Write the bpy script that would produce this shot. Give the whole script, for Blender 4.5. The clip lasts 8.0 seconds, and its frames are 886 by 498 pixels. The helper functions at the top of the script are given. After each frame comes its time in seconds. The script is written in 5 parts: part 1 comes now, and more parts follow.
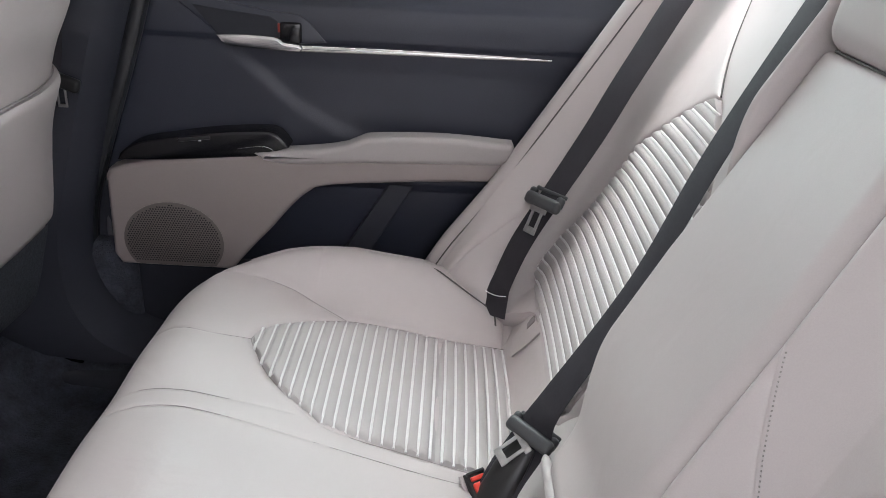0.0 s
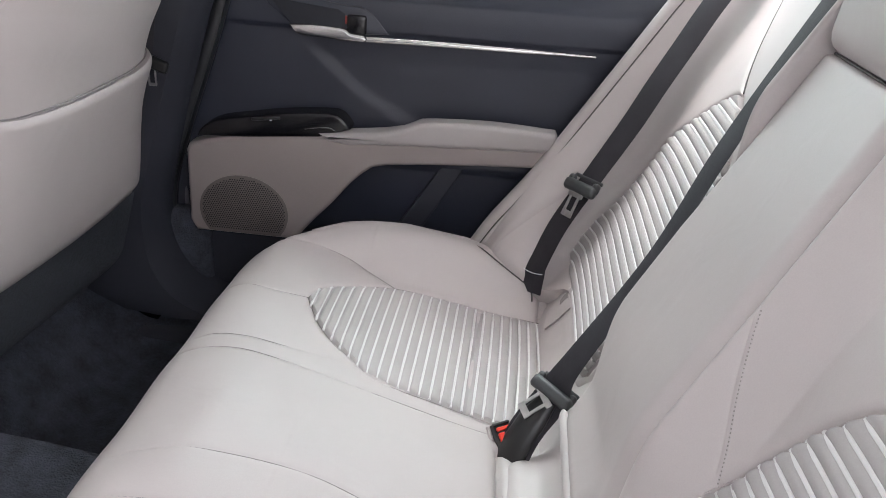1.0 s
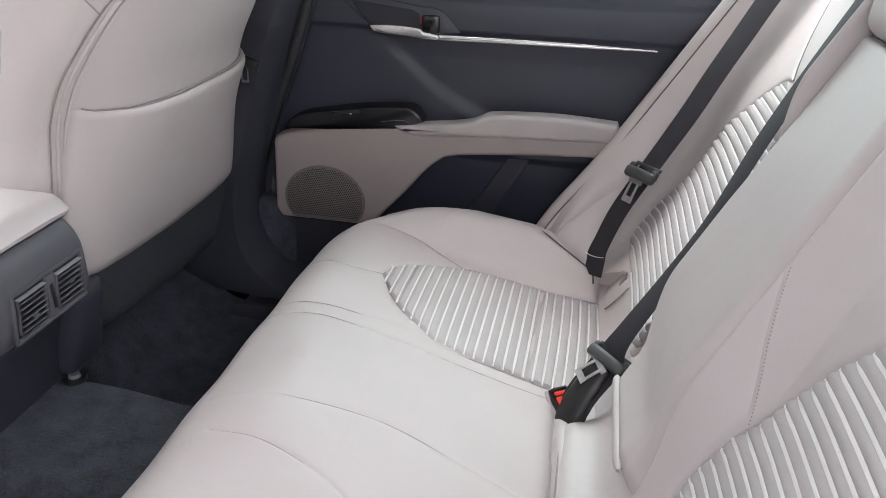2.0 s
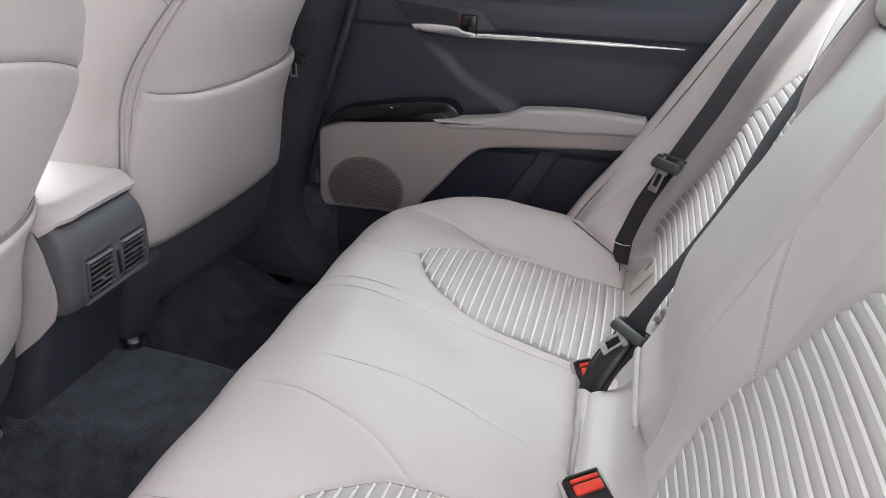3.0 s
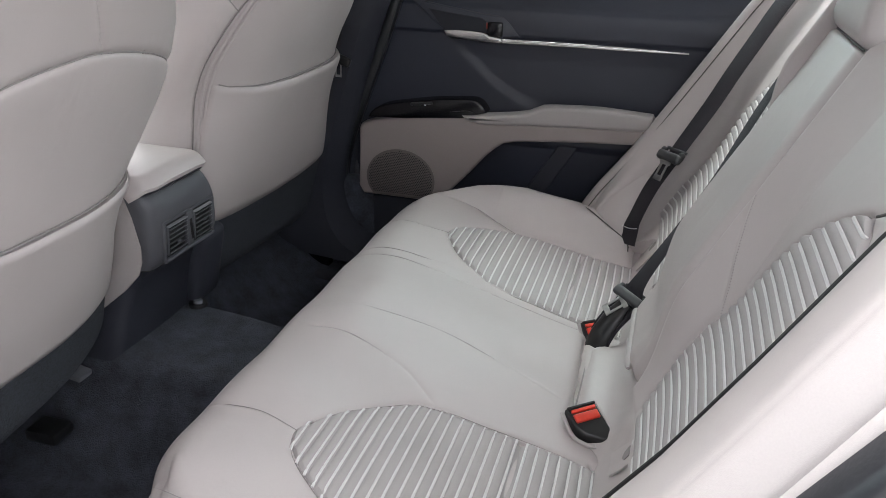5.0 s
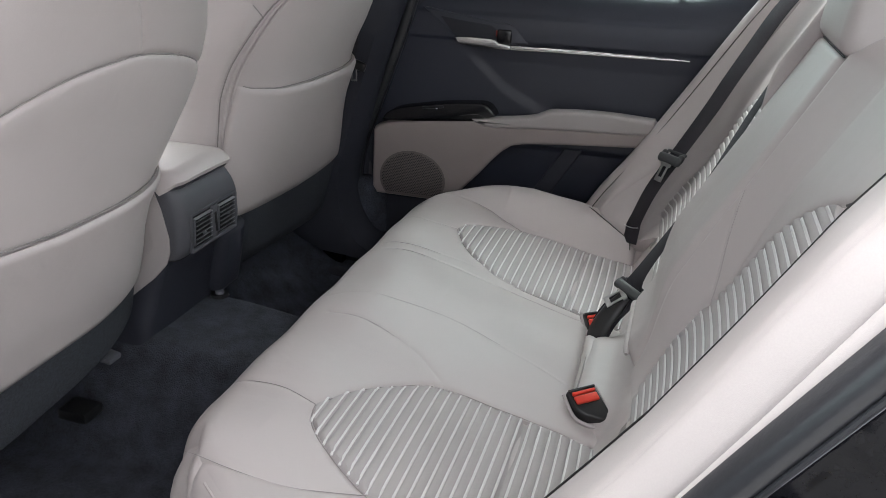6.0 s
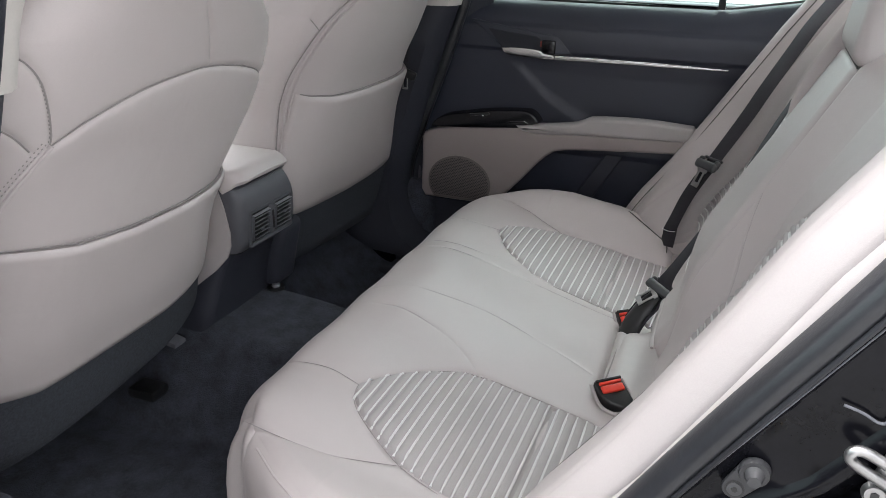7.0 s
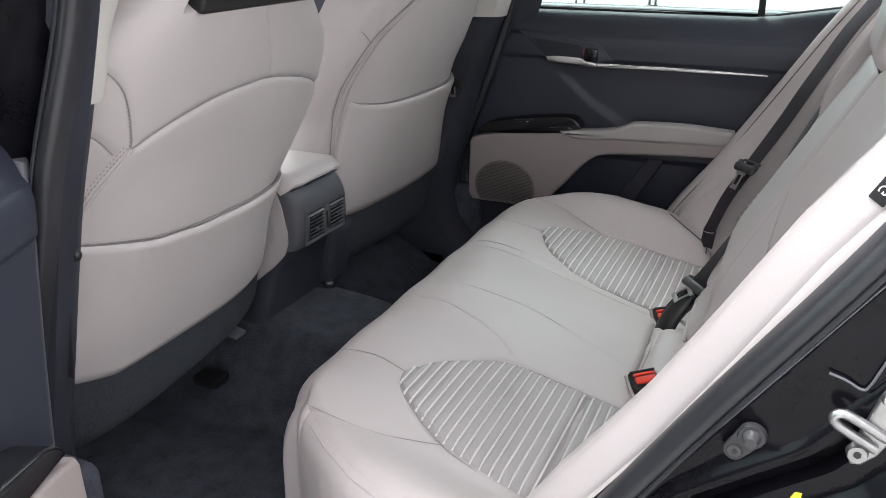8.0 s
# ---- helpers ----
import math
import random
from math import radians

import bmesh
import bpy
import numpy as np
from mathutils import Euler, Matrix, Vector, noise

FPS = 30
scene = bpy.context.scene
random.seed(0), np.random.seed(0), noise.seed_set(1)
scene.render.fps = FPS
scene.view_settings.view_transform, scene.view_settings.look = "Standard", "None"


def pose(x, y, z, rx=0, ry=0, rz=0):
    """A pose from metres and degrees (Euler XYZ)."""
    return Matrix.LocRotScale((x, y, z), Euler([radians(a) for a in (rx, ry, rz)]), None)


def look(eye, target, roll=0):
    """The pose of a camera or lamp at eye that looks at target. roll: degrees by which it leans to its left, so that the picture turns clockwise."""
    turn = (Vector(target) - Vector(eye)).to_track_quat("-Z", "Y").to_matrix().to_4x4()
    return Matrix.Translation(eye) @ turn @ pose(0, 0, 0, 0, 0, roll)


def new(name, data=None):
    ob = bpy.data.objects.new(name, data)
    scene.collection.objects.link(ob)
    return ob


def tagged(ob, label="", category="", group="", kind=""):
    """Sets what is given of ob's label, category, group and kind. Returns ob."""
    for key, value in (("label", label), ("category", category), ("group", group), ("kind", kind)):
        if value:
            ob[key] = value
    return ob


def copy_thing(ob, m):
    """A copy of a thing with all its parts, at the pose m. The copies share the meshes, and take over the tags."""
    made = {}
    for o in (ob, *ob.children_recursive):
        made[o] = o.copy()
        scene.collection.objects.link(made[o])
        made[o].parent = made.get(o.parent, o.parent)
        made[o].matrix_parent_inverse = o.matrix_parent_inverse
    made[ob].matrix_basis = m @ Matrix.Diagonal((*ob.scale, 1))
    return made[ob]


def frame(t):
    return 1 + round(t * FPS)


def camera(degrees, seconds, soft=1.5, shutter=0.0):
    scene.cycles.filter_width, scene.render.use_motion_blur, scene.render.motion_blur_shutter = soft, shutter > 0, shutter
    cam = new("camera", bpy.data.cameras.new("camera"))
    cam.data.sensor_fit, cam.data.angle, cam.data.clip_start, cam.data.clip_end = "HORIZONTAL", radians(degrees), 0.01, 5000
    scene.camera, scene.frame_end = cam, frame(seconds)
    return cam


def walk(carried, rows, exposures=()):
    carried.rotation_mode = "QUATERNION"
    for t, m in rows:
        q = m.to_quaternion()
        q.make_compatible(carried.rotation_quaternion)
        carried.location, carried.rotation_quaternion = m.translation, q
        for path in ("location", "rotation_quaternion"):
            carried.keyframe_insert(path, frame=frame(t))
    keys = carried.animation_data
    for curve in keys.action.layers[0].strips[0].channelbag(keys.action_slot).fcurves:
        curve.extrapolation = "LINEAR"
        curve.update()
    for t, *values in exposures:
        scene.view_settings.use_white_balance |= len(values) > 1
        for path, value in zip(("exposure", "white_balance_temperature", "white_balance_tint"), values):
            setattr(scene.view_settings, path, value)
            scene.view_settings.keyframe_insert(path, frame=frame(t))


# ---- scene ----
cam = camera(57.9, 8.0, 0.6)
PATH = [
    (0, (0.234, -0.544, 0.899), (0.235, 1.268, 0.052), 3.1),
    (0.5, (0.245, -0.593, 0.915), (0.177, 1.212, 0.056), 3.7),
    (1, (0.262, -0.647, 0.917), (0.117, 1.151, 0.054), 3.8),
    (1.5, (0.276, -0.696, 0.922), (0.022, 1.091, 0.06), 2.6),
    (3, (0.306, -0.824, 0.903), (-0.111, 0.95, 0.079), 1.8),
    (3.5, (0.319, -0.871, 0.91), (-0.146, 0.897, 0.098), 1.7),
    (4, (0.337, -0.914, 0.91), (-0.144, 0.854, 0.108), 1.8),
    (4.5, (0.352, -0.957, 0.913), (-0.138, 0.81, 0.113), 1.7),
    (6, (0.376, -1.07, 0.922), (-0.14, 0.699, 0.144), 2.0),
    (6.5, (0.402, -1.106, 0.936), (-0.167, 0.652, 0.169), 1.7),
    (7, (0.429, -1.141, 0.941), (-0.224, 0.588, 0.176), 1.2),
    (7.5, (0.453, -1.174, 0.95), (-0.269, 0.53, 0.193), 0.5),
    (8, (0.472, -1.207, 0.955), (-0.304, 0.478, 0.207), -0.1),
]
walk(cam, [(t, look(eye, target, roll)) for t, eye, target, roll in PATH], [(0, 1.71, 6540, 15.5), (1.5, 1.78, 6540, 15.5), (3.0, 1.69, 6520, 15), (4.0, 1.42, 6510, 14), (4.5, 1.32, 6500, 13), (6.0, 1.11, 6490, 11.5), (8, 1.23, 6480, 12.5)])

# ---- light: a bright overcast day ----
world = bpy.data.worlds.new("overcast_sky")
scene.world = world
world.use_nodes = True
wn = world.node_tree
sky = wn.nodes.new("ShaderNodeTexSky")
sky.sky_type, sky.sun_disc = "NISHITA", False
sky.sun_elevation, sky.sun_rotation = radians(70), radians(322)
sky.air_density, sky.dust_density = 1.0, 6.0
pale = wn.nodes.new("ShaderNodeHueSaturation")
pale.inputs["Saturation"].default_value = 0.12
wn.links.new(sky.outputs[0], pale.inputs["Color"])
wn.links.new(pale.outputs[0], wn.nodes["Background"].inputs[0])
wn.nodes["Background"].inputs[1].default_value = 0.42
sun = new("sun", bpy.data.lights.new("sun", "SUN"))
sun.data.energy, sun.data.angle, sun.data.color = 0.42, radians(90), (1.0, 0.98, 0.96)
sun.matrix_basis = look((-0.63, 0.81, 3.12), (0, 0, 0.3))


# ---- materials ----
def material(name, color, rough, metal=0.0, grain=0.0, grain_scale=600.0, mottle=0.06, mottle_scale=9.0, kind="noise",
             coat=0.0, second=None, rough_var=0.0, distance=0.002):
    """A surface with grain relief and two scales of colour variation."""
    m = bpy.data.materials.new(name)
    m.use_nodes = True
    nt = m.node_tree
    n, l = nt.nodes, nt.links
    b = n["Principled BSDF"]
    b.inputs["Roughness"].default_value, b.inputs["Metallic"].default_value = rough, metal
    b.inputs["Coat Weight"].default_value, b.inputs["Coat Roughness"].default_value = coat, 0.08
    co = n.new("ShaderNodeTexCoord")
    big = n.new("ShaderNodeTexNoise")
    big.inputs["Scale"].default_value, big.inputs["Detail"].default_value = mottle_scale, 5
    fine = n.new("ShaderNodeTexNoise")
    fine.inputs["Scale"].default_value, fine.inputs["Detail"].default_value = grain_scale * 0.5, 2
    for t in (big, fine):
        l.new(co.outputs["Object"], t.inputs["Vector"])
    add = n.new("ShaderNodeMath")
    add.operation = "MULTIPLY_ADD"
    add.inputs[1].default_value = 0.5
    l.new(fine.outputs[0], add.inputs[0])
    l.new(big.outputs[0], add.inputs[2])
    ramp = n.new("ShaderNodeValToRGB")
    dark = second or [c * (1 - 2 * mottle) for c in color]
    light = [min(1, c * (1 + mottle)) for c in color]
    ramp.color_ramp.elements[0].color, ramp.color_ramp.elements[1].color = (*dark, 1), (*light, 1)
    ramp.color_ramp.elements[0].position, ramp.color_ramp.elements[1].position = 0.45, 1.0
    l.new(add.outputs[0], ramp.inputs[0])
    l.new(ramp.outputs[0], b.inputs["Base Color"])
    if rough_var:
        rr = n.new("ShaderNodeMapRange")
        rr.inputs["To Min"].default_value, rr.inputs["To Max"].default_value = rough - rough_var, rough + rough_var
        l.new(big.outputs[0], rr.inputs["Value"])
        l.new(rr.outputs[0], b.inputs["Roughness"])
    if grain:
        if kind == "leather":
            tex = n.new("ShaderNodeTexVoronoi")
            tex.feature = "F1"
            tex.inputs["Scale"].default_value = grain_scale
        elif kind == "weave":
            tex = n.new("ShaderNodeTexWave")
            tex.inputs["Scale"].default_value, tex.inputs["Distortion"].default_value = grain_scale, 0.6
            tex.bands_direction = "DIAGONAL"
        else:
            tex = n.new("ShaderNodeTexNoise")
            tex.inputs["Scale"].default_value, tex.inputs["Detail"].default_value = grain_scale, 4
        l.new(co.outputs["Object"], tex.inputs["Vector"])
        bump = n.new("ShaderNodeBump")
        bump.inputs["Strength"].default_value, bump.inputs["Distance"].default_value = grain, distance
        l.new(tex.outputs[0], bump.inputs["Height"])
        l.new(bump.outputs[0], b.inputs["Normal"])
    return m


VINYL = material("light_vinyl", (0.482, 0.438, 0.430), 0.46, grain=0.07, grain_scale=1500, kind="leather", mottle=0.035, mottle_scale=5, rough_var=0.06)


def wrinkled(m, strength):
    """Adds broad soft undulation below the grain of a vinyl."""
    nt = m.node_tree
    fine = next(n for n in nt.nodes if n.type == "BUMP")
    co = next(n for n in nt.nodes if n.type == "TEX_COORD")
    soft = nt.nodes.new("ShaderNodeTexNoise")
    soft.inputs["Scale"].default_value, soft.inputs["Detail"].default_value, soft.inputs["Distortion"].default_value = 16.0, 3.0, 0.6
    nt.links.new(co.outputs["Object"], soft.inputs["Vector"])
    under = nt.nodes.new("ShaderNodeBump")
    under.inputs["Strength"].default_value, under.inputs["Distance"].default_value = strength, 0.012
    nt.links.new(soft.outputs[0], under.inputs["Height"])
    nt.links.new(under.outputs[0], fine.inputs["Normal"])


wrinkled(VINYL, 0.11)
BAND = material("insert_cloth", (0.405, 0.380, 0.373), 0.7, grain=0.25, grain_scale=1500, mottle=0.05, mottle_scale=14)
PIPING = material("white_piping", (0.69, 0.68, 0.67), 0.6, grain=0.2, grain_scale=2000, mottle=0.03)
SEAM = material("seam_thread", (0.29, 0.268, 0.262), 0.8, grain=0.3, grain_scale=900)
# Dark seam colour that also carries the shade in creases and gaps.
SEAM_DARK = material("seam_and_crease_shade", (0.10, 0.094, 0.090), 0.85, grain=0.3, grain_scale=900)
TAUPE = material("taupe_door_vinyl", (0.29, 0.248, 0.240), 0.5, grain=0.12, grain_scale=900, kind="leather", mottle=0.03, rough_var=0.05)
DARK = material("charcoal_plastic", (0.031, 0.033, 0.044), 0.55, grain=0.18, grain_scale=1100, kind="leather", mottle=0.12, mottle_scale=6, rough_var=0.08)
DARK_SOFT = material("charcoal_soft_trim", (0.027, 0.0305, 0.046), 0.40, grain=0.15, grain_scale=900, kind="leather", mottle=0.12, mottle_scale=4, rough_var=0.08)
CONSOLE = material("grey_console_plastic", (0.082, 0.083, 0.095), 0.5, grain=0.15, grain_scale=1000, kind="leather", mottle=0.1, rough_var=0.06)
HANDLE_DARK = material("recess_shade_black", (0.015, 0.017, 0.025), 0.65, grain=0.1, grain_scale=900, mottle=0.1)
TAUPE_DARK = material("speaker_cloth", (0.145, 0.125, 0.121), 0.7, grain=0.2, grain_scale=700, mottle=0.05)
TAUPE_LIGHT = material("pale_taupe_vinyl", (0.37, 0.340, 0.332), 0.45, grain=0.12, grain_scale=900, kind="leather", mottle=0.03)
# Near-black that holds the shade inside the vents and their slots.
HOLE = material("vent_shade_black", (0.004, 0.004, 0.005), 0.6, mottle=0.1)
RIM = material("vent_grey", (0.26, 0.265, 0.28), 0.35, mottle=0.1)
SLAT = material("vent_slat_plastic", (0.035, 0.036, 0.042), 0.4, grain=0.1, grain_scale=900, mottle=0.1)
RIM_DULL = material("vent_dull_grey", (0.12, 0.124, 0.14), 0.4, grain=0.1, grain_scale=900, mottle=0.1)
CARPET = material("black_carpet", (0.052, 0.057, 0.074), 0.95, grain=0.9, grain_scale=420, mottle=0.3, mottle_scale=30, distance=0.004)
FELT = material("grey_felt", (0.042, 0.048, 0.060), 0.95, grain=0.9, grain_scale=700, mottle=0.25, mottle_scale=260, distance=0.003)
WEBBING = material("black_webbing", (0.033, 0.031, 0.037), 0.7, grain=0.15, grain_scale=700, kind="weave", mottle=0.1, mottle_scale=30)
BLACK = material("black_plastic", (0.012, 0.012, 0.013), 0.35, grain=0.1, grain_scale=800, mottle=0.1)
TONGUE_PLASTIC = material("grey_belt_plastic", (0.045, 0.047, 0.05), 0.45, grain=0.1, grain_scale=900, mottle=0.1)
GLOSS = material("piano_black", (0.006, 0.006, 0.008), 0.2, mottle=0.1)
PAINT = material("black_paint", (0.006, 0.006, 0.008), 0.16, mottle=0.25, mottle_scale=25, coat=0.0, rough_var=0.06)
PAINT.node_tree.nodes["Principled BSDF"].inputs["Specular IOR Level"].default_value = 0.3
RUBBER = material("rubber_seal", (0.022, 0.023, 0.027), 0.33, grain=0.1, grain_scale=300, mottle=0.15, mottle_scale=12)
RUBBER_DARK = material("dark_grey_rubber", (0.034, 0.034, 0.037), 0.5, grain=0.1, grain_scale=500, mottle=0.1)
RUBBER_GREY = material("grey_rubber", (0.050, 0.050, 0.053), 0.55, grain=0.1, grain_scale=500, mottle=0.1)
CHROME = material("satin_chrome", (0.78, 0.77, 0.76), 0.2, metal=1.0, mottle=0.05)
STEEL = material("bright_steel", (0.37, 0.367, 0.365), 0.34, metal=0.9, grain=0.15, grain_scale=300, mottle=0.15, mottle_scale=40)
TONGUE_STEEL = material("worn_grey_steel", (0.50, 0.495, 0.49), 0.36, metal=0.9, grain=0.15, grain_scale=300, mottle=0.15, mottle_scale=40)
RED = material("red_button", (0.74, 0.05, 0.026), 0.4, mottle=0.08, mottle_scale=40)
RED_DARK = material("dull_red_mark", (0.28, 0.022, 0.014), 0.5, mottle=0.1)
BEIGE = material("beige_pillar_trim", (0.55, 0.52, 0.49), 0.6, grain=0.1, grain_scale=700, mottle=0.03)
LINER = material("headliner_cloth", (0.55, 0.53, 0.50), 0.9, grain=0.4, grain_scale=900, mottle=0.05)
YELLOW = material("yellow_sticker", (0.85, 0.62, 0.03), 0.5, mottle=0.05)
TAG = material("black_cloth_tag", (0.015, 0.015, 0.016), 0.8, grain=0.3, grain_scale=1200)
LETTER = material("white_print", (0.8, 0.8, 0.8), 0.6, mottle=0.03)
GROUND = material("wet_concrete", (0.25, 0.25, 0.245), 0.4, grain=0.4, grain_scale=30, mottle=0.2, mottle_scale=1.3, rough_var=0.2, distance=0.01)


def tinted_glass(name, tint):
    """Thin car glass: a greenish tint in what it lets through, and a faint clear reflection."""
    m = bpy.data.materials.new(name)
    m.use_nodes = True
    n, l = m.node_tree.nodes, m.node_tree.links
    n.remove(n["Principled BSDF"])
    clear, shine, mix, edge = n.new("ShaderNodeBsdfTransparent"), n.new("ShaderNodeBsdfGlossy"), n.new("ShaderNodeMixShader"), n.new("ShaderNodeFresnel")
    clear.inputs["Color"].default_value = (*tint, 1)
    shine.inputs["Roughness"].default_value = 0.0
    edge.inputs["IOR"].default_value = 1.45
    l.new(edge.outputs[0], mix.inputs[0])
    l.new(clear.outputs[0], mix.inputs[1])
    l.new(shine.outputs[0], mix.inputs[2])
    l.new(mix.outputs[0], n["Material Output"].inputs["Surface"])
    return m


GLASS = tinted_glass("window_glass", (0.80, 0.90, 0.885))
SCREEN_GLASS = tinted_glass("screen_glass", (0.77, 0.872, 0.85))
REAR_GLASS = tinted_glass("rear_screen_glass", (0.83, 0.92, 0.90))


DARK_SOFT.node_tree.nodes["Principled BSDF"].inputs["Specular IOR Level"].default_value = 0.55
PAINT.node_tree.nodes["Principled BSDF"].inputs["Specular IOR Level"].default_value = 0.16
WEBBING.node_tree.nodes["Principled BSDF"].inputs["Specular IOR Level"].default_value = 0.2
for m in (DARK,):
    m.node_tree.nodes["Principled BSDF"].inputs["Specular IOR Level"].default_value = 0.28


# ---- mesh helpers ----
def whole(ob):
    """The place of an object in the world, by its chain of parents."""
    m = ob.matrix_basis.copy()
    while ob.parent:
        m = ob.parent.matrix_basis @ ob.matrix_parent_inverse @ m
        ob = ob.parent
    return m


def thing(name, at, label, category, group="", kind=""):
    ob = new(name)
    ob.empty_display_size = 0.05
    ob.matrix_basis = Matrix.Translation(at)
    return tagged(ob, label, category, group, kind)


def part(name, shape, mat, parent=None, label="", smooth=True):
    """Links a bmesh or a (points, faces) pair as one mesh object, given in world places, under its thing."""
    me = bpy.data.meshes.new(name)
    if isinstance(shape, tuple):
        me.from_pydata([tuple(p) for p in shape[0]], [], shape[1])
    else:
        bmesh.ops.recalc_face_normals(shape, faces=shape.faces)
        shape.to_mesh(me)
        shape.free()
    me.materials.append(mat)
    if smooth:
        me.polygons.foreach_set("use_smooth", [True] * len(me.polygons))
        me.set_sharp_from_angle(angle=radians(40))
    ob = new(name, me)
    if parent:
        ob.parent = parent
        ob.matrix_parent_inverse = whole(parent).inverted()
    if label:
        ob["label"] = label
    return ob


def curve(points, n=40):
    """A smooth line through the points, n evenly spaced places."""
    p = np.array(points, float)
    q = np.vstack([2 * p[0] - p[1], p, 2 * p[-1] - p[-2]])
    out = []
    for i in range(1, len(q) - 2):
        for t in np.linspace(0, 1, 24, endpoint=False):
            a, b, c, d = q[i - 1], q[i], q[i + 1], q[i + 2]
            out.append(0.5 * (2 * b + (c - a) * t + (2 * a - 5 * b + 4 * c - d) * t * t + (3 * b - a - 3 * c + d) * t ** 3))
    out.append(p[-1])
    out = np.array(out)
    s = np.concatenate([[0], np.cumsum(np.linalg.norm(np.diff(out, axis=0), axis=1))])
    u = np.linspace(0, s[-1], n)
    return np.stack([np.interp(u, s, out[:, k]) for k in range(p.shape[1])], 1)


def grid_faces(nu, nv, closed_v=False):
    f = []
    for i in range(nu - 1):
        for j in range(nv - (0 if closed_v else 1)):
            k = (j + 1) % nv
            f.append((i * nv + j, i * nv + k, (i + 1) * nv + k, (i + 1) * nv + j))
    return f


def normals(P):
    du = np.gradient(P, axis=0)
    dv = np.gradient(P, axis=1)
    n = np.cross(du, dv)
    return n / (np.linalg.norm(n, axis=2, keepdims=True) + 1e-12)


def far_from(A, B, line):
    """The distance of each place (A, B) from a line of points."""
    best = np.full(A.shape, 9.0)
    for (a0, b0), (a1, b1) in zip(line[:-1], line[1:]):
        da, db = a1 - a0, b1 - b0
        t = np.clip(((A - a0) * da + (B - b0) * db) / (da * da + db * db + 1e-12), 0, 1)
        best = np.minimum(best, np.hypot(A - a0 - t * da, B - b0 - t * db))
    return best


def smooth01(t):
    t = np.clip(t, 0, 1)
    return t * t * (3 - 2 * t)


def sweep(path, section, up=(0, 0, 1), cap=True, scale=None):
    """A closed section (across, over) carried along a path of places."""
    P = np.array(path, float)
    T = np.gradient(P, axis=0)
    T /= np.linalg.norm(T, axis=1, keepdims=True)
    S = np.cross(T, np.array(up, float))
    S /= np.linalg.norm(S, axis=1, keepdims=True)
    U = np.cross(S, T)
    n, m = len(P), len(section)
    k = np.ones(n) if scale is None else np.array(scale)
    V = np.concatenate([[P[i] + k[i] * (a * S[i] + b * U[i]) for a, b in section] for i in range(n)])
    F = grid_faces(n, m, True)
    if cap:
        F += [tuple(range(m))[::-1], tuple(range((n - 1) * m, n * m))]
    return V, F


def ring(rx, ry, n=10):
    return [(rx * math.cos(2 * math.pi * i / n), ry * math.sin(2 * math.pi * i / n)) for i in range(n)]


def box(size, at, bevel=0.004, turn=(0, 0, 0), seg=2):
    bm = bmesh.new()
    bmesh.ops.create_cube(bm, size=1, matrix=pose(*at, *turn) @ Matrix.Diagonal((*size, 1)))
    if bevel:
        bmesh.ops.bevel(bm, geom=bm.edges[:], offset=bevel, segments=seg, affect="EDGES", profile=0.5)
    return bm


def slab(outline, place, depth, bevel=0.004, seg=3):
    """A plate: an outline (a, b), laid out by place(a, b, over), depth thick, its front edge rounded."""
    bm = bmesh.new()
    low = [bm.verts.new(place(a, b, 0)) for a, b in outline]
    top = [bm.verts.new(place(a, b, depth)) for a, b in outline]
    bm.faces.new(top)
    bm.faces.new(low[::-1])
    n = len(outline)
    for i in range(n):
        bm.faces.new((low[i], low[(i + 1) % n], top[(i + 1) % n], top[i]))
    bmesh.ops.recalc_face_normals(bm, faces=bm.faces)
    if bevel:
        rim = [e for e in bm.edges if all(v in set(top) for v in e.verts)]
        bmesh.ops.bevel(bm, geom=rim, offset=bevel, segments=seg, affect="EDGES", profile=0.5)
    return bm


def disc(r0, r1, z0, z1, m, n=24):
    """A ring or cone along local z at the pose m."""
    bm = bmesh.new()
    bmesh.ops.create_cone(bm, cap_ends=True, segments=n, radius1=r0, radius2=r1, depth=z1 - z0, matrix=m @ pose(0, 0, (z0 + z1) / 2))
    return bm


# ---- rear seat cushion ----
PROFILE = curve([(0.36, 0.266), (0.30, 0.282), (0.2, 0.308), (0.1, 0.334), (0.0, 0.360), (-0.05, 0.371), (-0.088, 0.373),
                 (-0.118, 0.360), (-0.135, 0.332), (-0.140, 0.29), (-0.136, 0.2), (-0.12, 0.08)], 380)
TOP = PROFILE[: int(np.argmin(np.abs(PROFILE[:, 0] + 0.10)))][::-1]


def cushion_lift(x, y):
    a = np.abs(y)
    lift = np.interp(x, [-0.1, 0, 0.1, 0.2, 0.3], [0.0, 0.016, 0.03, 0.042, 0.05])
    far = np.interp(x, [-0.1, 0, 0.1, 0.2, 0.3], [0.004, 0.010, 0.016, 0.012, 0.004]) * smooth01((np.asarray(y) - 0.44) / 0.09)
    return far + lift * smooth01((a - 0.44) / 0.11) + 0.012 * (1 - smooth01((a - 0.05) / 0.16)) * smooth01((x + 0.10) / 0.08)


def cushion_top(x, y):
    return np.interp(x, TOP[:, 0], TOP[:, 1]) + cushion_lift(x, y)


